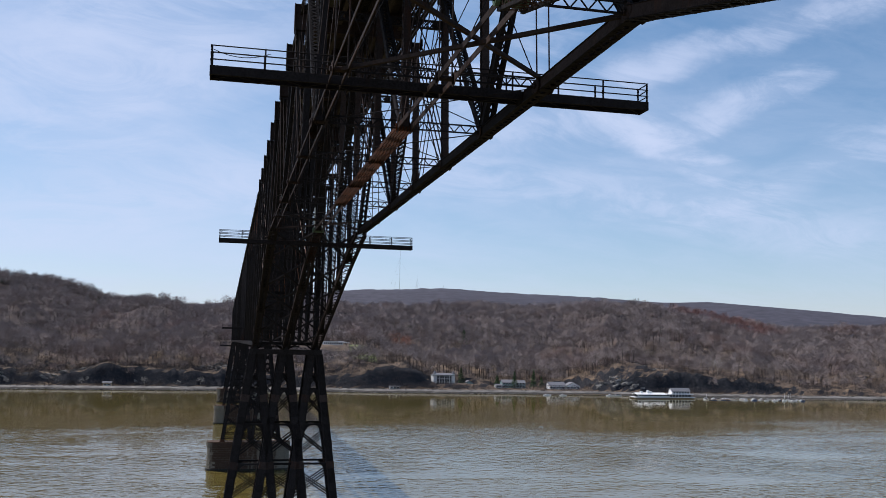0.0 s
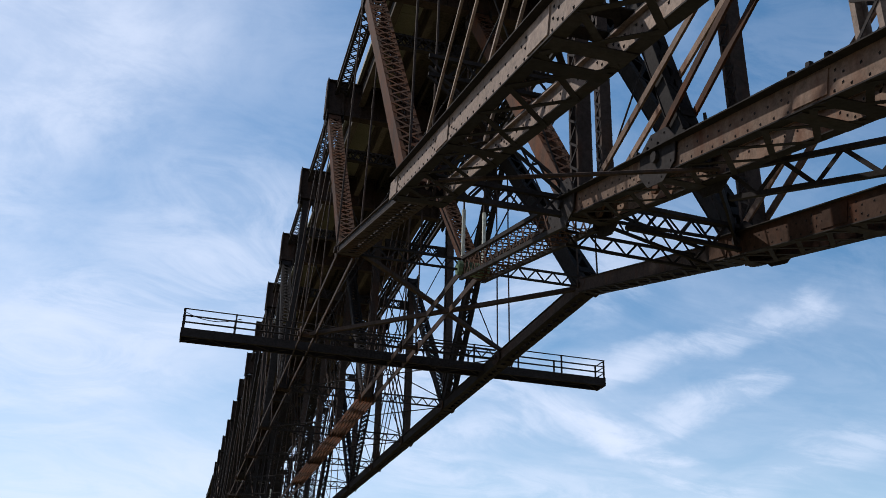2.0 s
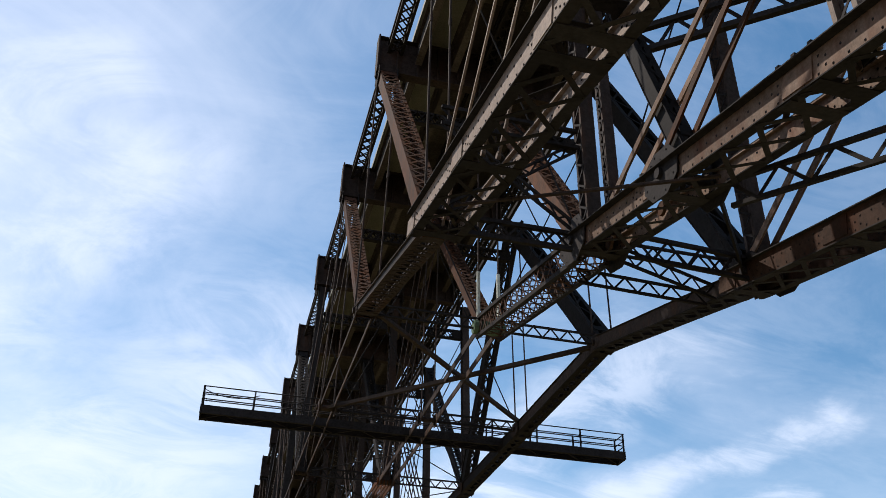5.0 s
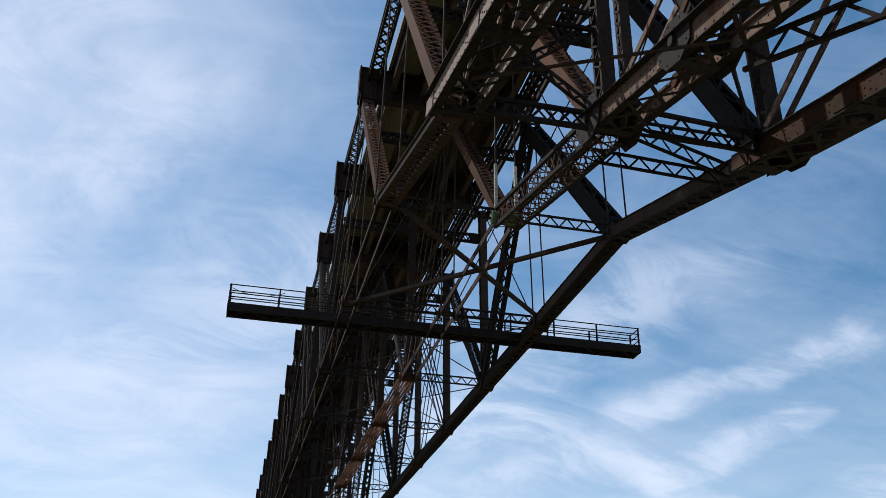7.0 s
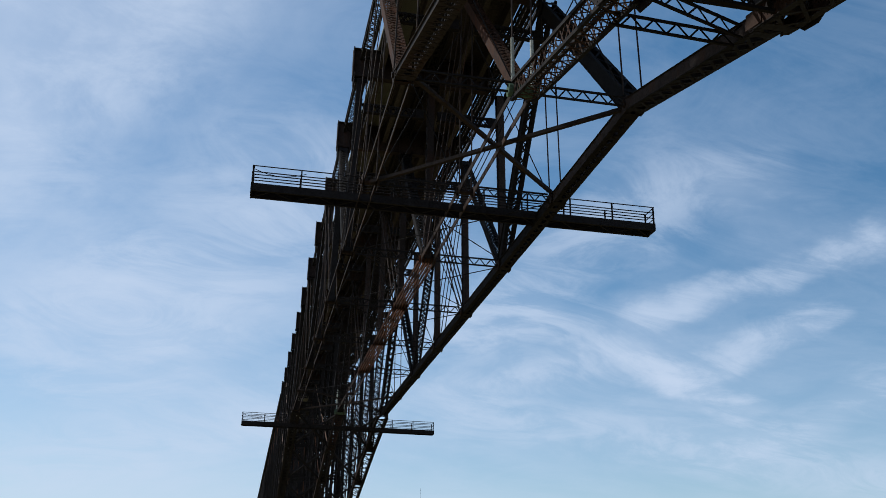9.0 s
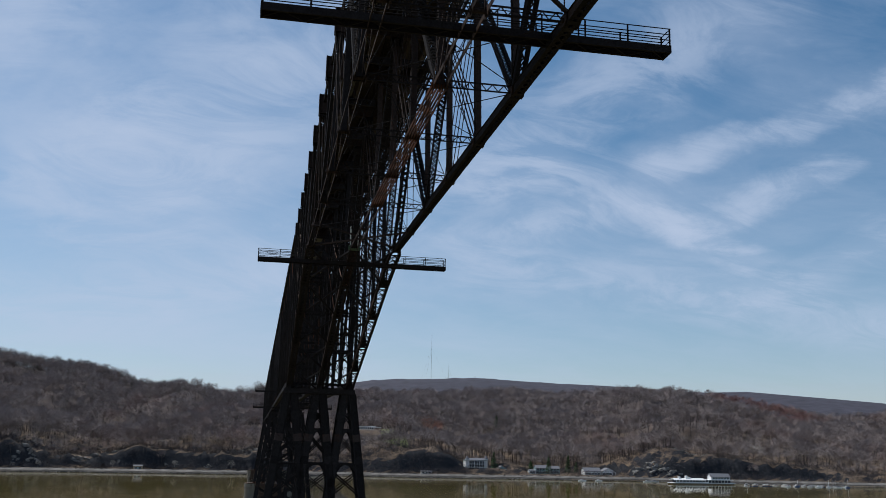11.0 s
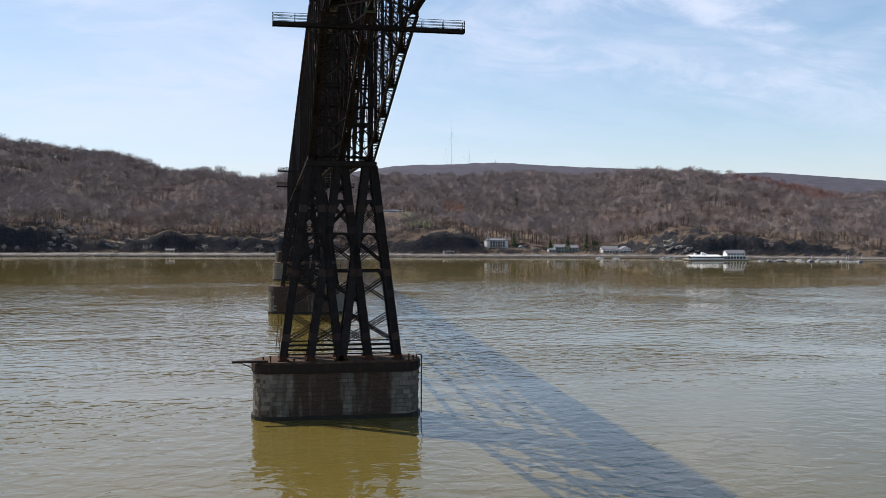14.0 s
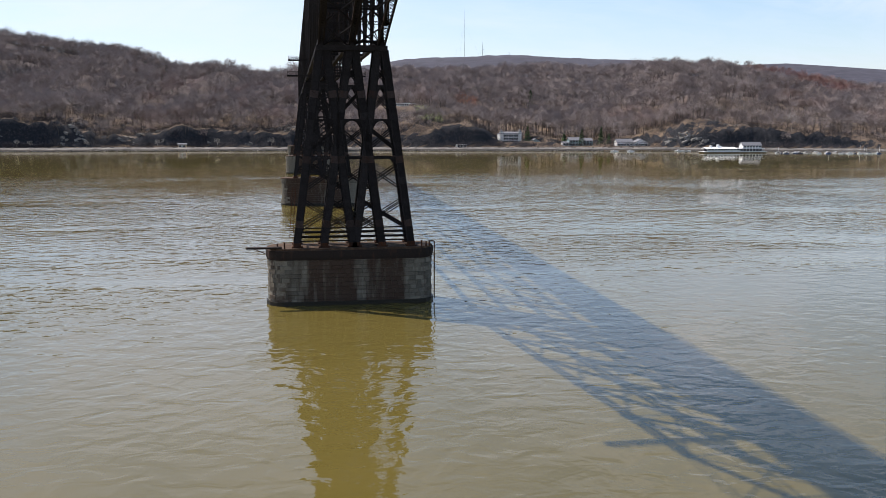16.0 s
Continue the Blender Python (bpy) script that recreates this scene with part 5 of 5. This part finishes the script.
def hull(x, y, z, length, beam, high):
    """A boat's hull: pointed bow along +x, flat stern."""
    s = Shape()
    prof = ((-0.5, 0.85), (-0.2, 1.0), (0.2, 0.9), (0.38, 0.55), (0.5, 0.03))
    v = []
    for u, w in prof:
        bw = beam / 2 * w
        sheer = high * (1 + 0.25 * max(0, u))
        v += [(x + u * length, y - bw, z + sheer), (x + u * length * 0.97, y - bw * 0.7, z - 0.2), (x + u * length * 0.97, y + bw * 0.7, z - 0.2), (x + u * length, y + bw, z + sheer)]
    f = [(0, 1, 2, 3), (19, 18, 17, 16)]
    for k in range(4):
        a = 4 * k
        f += [(a, a + 4, a + 5, a + 1), (a + 1, a + 5, a + 6, a + 2), (a + 2, a + 6, a + 7, a + 3), (a + 3, a + 7, a + 4, a)]
    return s.add(v, f)


def motor_boat(x, y, length, rng):
    t = thing("motor_boat", (x, y, 0), "small white motor boat moored at the marina", "boat", "moored boats")
    b = length * 0.32
    part("hull", hull(x, y, 0.05, length, b, 0.65), WHITE if rng.random() < 0.7 else BLUEHULL, t)
    c = part("cabin", Shape().prism([(x - length * 0.2, y - b * 0.3, 0.65), (x + length * 0.16, y - b * 0.3, 0.7), (x + length * 0.06, y - b * 0.3, 1.35), (x - length * 0.17, y - b * 0.3, 1.4)], (0, b * 0.6, 0)), WHITE if rng.random() < 0.6 else GREYROOF, t)
    part("windscreen", Shape().box((x - length * 0.14, y - b * 0.33, 0.9), (x + length * 0.06, y - b * 0.3, 1.25)), DARKGLASS, c)
    if rng.random() < 0.1:
        part("mast", Shape().rod((x, y, 0.7), (x, y, rng.uniform(5, 8)), 0.07, 5), WHITE, t)


def restaurant_boat():
    x, y = 351, 686
    t = thing("floating_restaurant", (x, y, 0), "long white floating restaurant moored by the marina", "boat")
    part("hull", Shape().prism([(x - 27, y, -0.3), (x + 24, y, -0.3), (x + 26, y, 0.9), (x - 28, y, 0.9)], (0, 9, 0)), WOOD, t, "brown timber pontoon hull")
    part("deck_edge", Shape().box((x - 28, y - 0.3, 0.9), (x + 26, y + 9.2, 1.3)), WHITE, t)
    part("deck_house", Shape().box((x - 24, y + 1.6, 1.3), (x + 23, y + 8, 3.3)), DARKGLASS, t, "dark glazed dining room walls")
    for i in range(18):
        xx = x - 24 + i * 2.75
        part("mullion", Shape().box((xx, y + 1.45, 1.3), (xx + 0.5, y + 1.6, 3.3)), WHITE, t)
    part("parapet", Shape().box((x - 24.3, y + 1.3, 1.3), (x + 4, y + 1.42, 2.0)), WHITE, t)
    part("awning", Shape().box((x + 0.5, y - 0.4, 3.35), (x + 24.5, y + 8.6, 3.7)), WHITE, t)
    part("awning", gable(x - 26, x, y - 0.2, y + 8.4, 3.5, 1.2, 0.3), WHITE, t)
    u = part("upper_house", Shape().box((x + 6, y + 1.2, 3.7), (x + 22, y + 7.6, 6.0)), WHITE, t)
    part("roof", gable(x + 6, x + 22, y + 1.2, y + 7.6, 6.0, 2.6, 0.5), GREYROOF, u)
    part("gable_wall", Shape().prism([(x + 5.9, y + 1.2, 6.0), (x + 5.9, y + 7.6, 6.0), (x + 5.9, y + 4.4, 8.3)], (0.3, 0, 0)), WHITE, u)
    for i in range(6):
        part("pane", Shape().box((x + 7.2 + i * 2.5, y + 1.1, 4.3), (x + 8.8 + i * 2.5, y + 1.18, 5.5)), DARKGLASS, u)
    for xx, h in ((-21, 1.6), (-15, 2.4), (-12.5, 1.4)):
        part("roof_vent", Shape().box((x + xx, y + 3, 4.2), (x + xx + 1.6, y + 5, 4.2 + h)), WHITE, t)


def dock(x0, x1, y):
    t = thing("dock", ((x0 + x1) / 2, y, 0), "low grey timber dock on piles", "dock", "marina docks")
    part("decking", Shape().box((x0, y, 0.6), (x1, y + 2.2, 0.85)), WOOD, t)
    n = int((x1 - x0) / 8)
    for i in range(n + 1):
        x = x0 + (x1 - x0) * i / n
        part("pile", Shape().rod((x, y - 0.1, -1), (x, y - 0.1, 1.9), 0.17, 6), WOOD, t)


def shore_line():
    xs = list(range(-420, 760, 6))
    s = Shape()
    v = []
    for x in xs:
        y = shore_y(x)
        w = 8 + 2 * noise.noise((x * 0.05, 3, 0))
        v += [(x, y - w, -0.5), (x, y - w * 0.3, 1.35 + 0.4 * noise.noise((x * 0.2, 1, 0))), (x, y + 2.4 + noise.noise((x * 0.1, 0, 0)), 2.3), (x, y + 8.0, 2.6), (x, y + 9.5, 1.0)]
    f = []
    for i in range(len(xs) - 1):
        a = 5 * i
        f += [(a + k, a + k + 5, a + k + 6, a + k + 1) for k in range(4)]
    s.add(v, f)
    bank = solid("embankment", s, RUBBLE, (0, 0, 0), "pale ballast railway embankment over dark waterside rubble", "embankment", kind="structure")
    bank.data.materials.append(BALLAST)
    bank.data.polygons.foreach_set("material_index", [1 if k % 4 in (1, 2) else 0 for k in range(len(f))])
    rng = random.Random(12)
    r = Shape()
    for k in range(3000):
        x = rng.uniform(-300, 640)
        w = 9
        top = rng.random() < 0.25
        p = Vector((x, shore_y(x) + (rng.uniform(3, 8) if top else rng.uniform(-w - 2, -w * 0.6)), 0))
        p.z = 2.4 if top else max(0.0, (p.y - shore_y(x) + w) * 0.09)
        w = rng.uniform(0.3, 0.8)
        c = [p + Vector((rng.uniform(0.5, 1) * a * w, rng.uniform(0.5, 1) * b * w, rng.uniform(0.4, 0.9) * d * w)) for a, b, d in ((-1, -1, -1), (1, -1, -1), (1, 1, -1), (-1, 1, -1), (-1, -1, 1), (1, -1, 1), (1, 1, 1), (-1, 1, 1))]
        r.add(c, ((3, 2, 1, 0), (4, 5, 6, 7), (0, 1, 5, 4), (1, 2, 6, 5), (2, 3, 7, 6), (3, 0, 4, 7)))
    solid("riprap", r, BALLAST, (0, 0, 0), "loose pale boulders along the shore", "rocks", kind="stuff")


def cliff_rocks():
    """Broken ledges and boulders on the steep foot of the hill."""
    rng = random.Random(21)
    r = Shape()
    cube = ((-1, -1, -1), (1, -1, -1), (1, 1, -1), (-1, 1, -1), (-1, -1, 1), (1, -1, 1), (1, 1, 1), (-1, 1, 1))
    sides = ((3, 2, 1, 0), (4, 5, 6, 7), (0, 1, 5, 4), (1, 2, 6, 5), (2, 3, 7, 6), (3, 0, 4, 7))
    for k in range(1900):
        x = rng.uniform(-260, 20) if k % 3 else rng.uniform(280, 400)
        y = shore_y(x) + rng.uniform(18, 58)
        if any(math.dist((x, y), q[:2]) < q[3] for q in PADS):
            continue
        z = land_height(x, y)
        if z < 4 or noise.noise((x * 0.03, y * 0.03, 2.0)) < 0.1:
            continue
        w = rng.uniform(0.7, 2.4)
        lean = rng.uniform(-0.5, 0.5)
        c = [Vector((x, y, z - 0.3 * w)) + Vector((rng.uniform(0.35, 1.1) * a * w * 1.3, rng.uniform(0.4, 1) * b * w * 0.8, rng.uniform(0.3, 0.9) * d * w * 0.8 + lean * a * w)) for a, b, d in cube]
        tri = []
        for q in sides:                                     # each side breaks on an off-centre point
            m = sum((c[i] for i in q), Vector()) / 4
            out = (m - Vector((x, y, z - 0.3 * w))) * rng.uniform(0.0, 0.45)
            c.append(m + out)
            tri += [(q[i], q[(i + 1) % 4], len(c) - 1) for i in range(4)]
        r.add(c, tri)
    solid("cliff_rocks", r, ROCK, (0, 0, 0), "broken grey ledges on the steep river bluff", "rocks", kind="stuff")


def masts():
    for x, y, h in ((661, 3200, 52), (597, 3200, 150), (760, 3210, 20)):
        z = land_height(x, y) - 2
        t = thing("radio_mast", (x, y, z), "slender steel radio mast on the far ridge", "mast", "ridge masts")
        part("lattice", Shape().rod((x, y, z), (x, y, z + h), 0.5 if h > 100 else 0.8, 4, 0.35), BLACK, t)
        part("antenna", Shape().rod((x, y, z + h), (x, y, z + h * 1.12), 0.3, 4), BLACK, t)
        for a in (0, 2.1, 4.2):
            part("guy_wire", Shape().rod((x, y, z + h * 0.8), (x + math.cos(a) * h * 0.4, y + math.sin(a) * h * 0.4, z), 0.08, 3), BLACK, t)


def pier_fittings(y):
    """Gangplank, ladder and railings on the near pier."""
    t = thing("gangplank", (-6, y, 9), "weathered timber plank jutting from the pier top", "plank")
    part("plank", Shape().box((-7.6, y - 3.2, 9.02), (-2.2, y - 2.3, 9.30)), COPING, t)
    part("bracket", Shape().bar((-4.6, y - 2.75, 8.2), (-6.4, y - 2.75, 9.02), 0.12, 0.12), RUST, t)
    t = thing("pier_ladder", (21.9, y - 2, 0), "rusty steel rung ladder on the pier end", "ladder")
    xx = 21.55
    for yy in (-2.6, -2.0):
        s = Shape().rod((xx + 0.22, y + yy, 0.4), (xx + 0.22, y + yy, 9.7), 0.05, 6)
        s.rod((xx + 0.22, y + yy, 9.7), (xx - 0.6, y + yy, 9.75), 0.05, 6).rod((xx - 0.6, y + yy, 9.75), (xx - 0.6, y + yy, 9.0), 0.05, 6)
        part("stile", s, RUST, t)
    for i in range(30):
        z = 0.6 + i * 0.31
        part("rung", Shape().rod((xx + 0.22, y - 2.6, z), (xx + 0.22, y - 2.0, z), 0.025, 5), RUST, t)
    for x, yy, h in ((-1.8, -3.0, 0.9), (-2.9, -2.4, 0.7), (19.6, -3.2, 0.9), (20.4, -2.6, 0.6)):
        t = thing("mooring_post", (x, y + yy, 9), "short rusty iron post on the pier top", "bollard", "mooring posts")
        part("post", Shape().rod((x, y + yy, 9.0), (x, y + yy, 9.0 + h), 0.12, 8), RUST, t)
        part("cap", Shape().rod((x, y + yy, 9.0 + h), (x, y + yy, 9.1 + h), 0.18, 8), RUST, t)


def far_shore():
    rng = random.Random(3)
    lawn()
    shore_line()
    cliff_rocks()
    hill_lodge()
    white_inn(191, 797)
    plain_house("cottage", 213, 792, 8, 7, 3.2, 2.6, TEAL, "small grey-green cottage beside the white house", 3, "y")
    plain_house("boathouse", 249, 790, 11, 8, 5.2, 2.4, TEAL, "blue-green two-storey boathouse near the dock", 4, "x", 2)
    plain_house("boathouse", 262, 794, 9, 8, 4.8, 2.2, TEAL, "blue-green boathouse with a grey roof", 3, "x", 2)
    plain_house("white_shed", 236, 776, 6, 5, 3.0, 0.8, WHITE, "low white shed at the water's edge", 2)
    plain_house("clubhouse", 290, 774, 15, 9, 3.6, 3.0, WHITE, "white clubhouse with a steep grey roof", 5, "x")
    plain_house("clubhouse", 305, 774, 13, 9, 3.2, 3.4, WHITE, "white gabled clubhouse wing beside its twin", 4, "y")
    plain_house("trackside_hut", -93, 790, 7, 4, 3.2, 0.8, TAN, "tan trackside hut on the embankment", 2)
    plain_house("pump_house", 142, 772, 9, 4, 2.4, 0.6, WHITE, "small white hut on the shore", 3)
    restaurant_boat()
    dock(255, 322, 728)
    dock(376, 500, 664)
    for k in range(44):
        motor_boat(378 + k * 2.0 + rng.uniform(-1.4, 1.4), 668 + (k % 4) * 5 - k * 0.25 + rng.uniform(-2, 2), rng.uniform(3.4, 6.0), rng)
    for x in (262, 276, 318, 325):
        motor_boat(x, 722 + rng.uniform(-2, 2), rng.uniform(5, 8), rng)
    for x, y, h, w in ((206, 794, 17, 4.2), (237, 784, 11, 3.4), (253, 784, 15, 3.4), (271, 784, 17, 3.2), (245, 812, 11, 3.4), (279, 786, 11, 2.6), (262, 1000, 19, 8.0), (276, 1050, 15, 7.0), (224, 1130, 11, 4.0),
                       (430, 1180, 14, 6), (250, 935, 9, 3.0), (-171, 1350, 21, 4.6), (-178, 1352, 19, 3.8), (-188, 1346, 18, 3.6), (-207, 1350, 18, 4.0), (-232, 1352, 17, 3.6), (-262, 1350, 18, 4.2), (-300, 1348, 17, 4.0),
                       (-113, 1346, 20, 5.2), (-106, 1350, 19, 5.6), (-84, 1352, 16, 4.0), (-18, 1346, 16, 4.2), (-45, 1350, 15, 3.4)):
        evergreen(x, y, h, w, rng)
    pale_tree(432, 745, 17, rng)
    for x, h in ((-224, 7.5), (-214, 6.5), (-170, 7.0), (-113, 7.5), (-64, 8.5), (-19, 9.0)):
        pale_tree(x, shore_y(x) + 11, h, rng)
    masts()


# ---- put it together ----
build_land()
cantilever_span()
deck_and_girders()
for a, b in zip(TOWER_Y, TOWER_Y[1:] + (798.0,)):
    fixed_span(a + 1.9, b - 1.9)
for i, y in enumerate(TOWER_Y):
    tower(y, i == 0)
    p = pier(y, i == 0)
    course_blocks(p, y, i > 0)
platform(41.4, 53.0)
platform(100.0, 51.72)
platform(262.0, 44.4, -1.2, 19.4)
platform(250.0, 39.6, -1.5, 19.4)
pier_fittings(TOWER_Y[0])
far_shore()
woods()
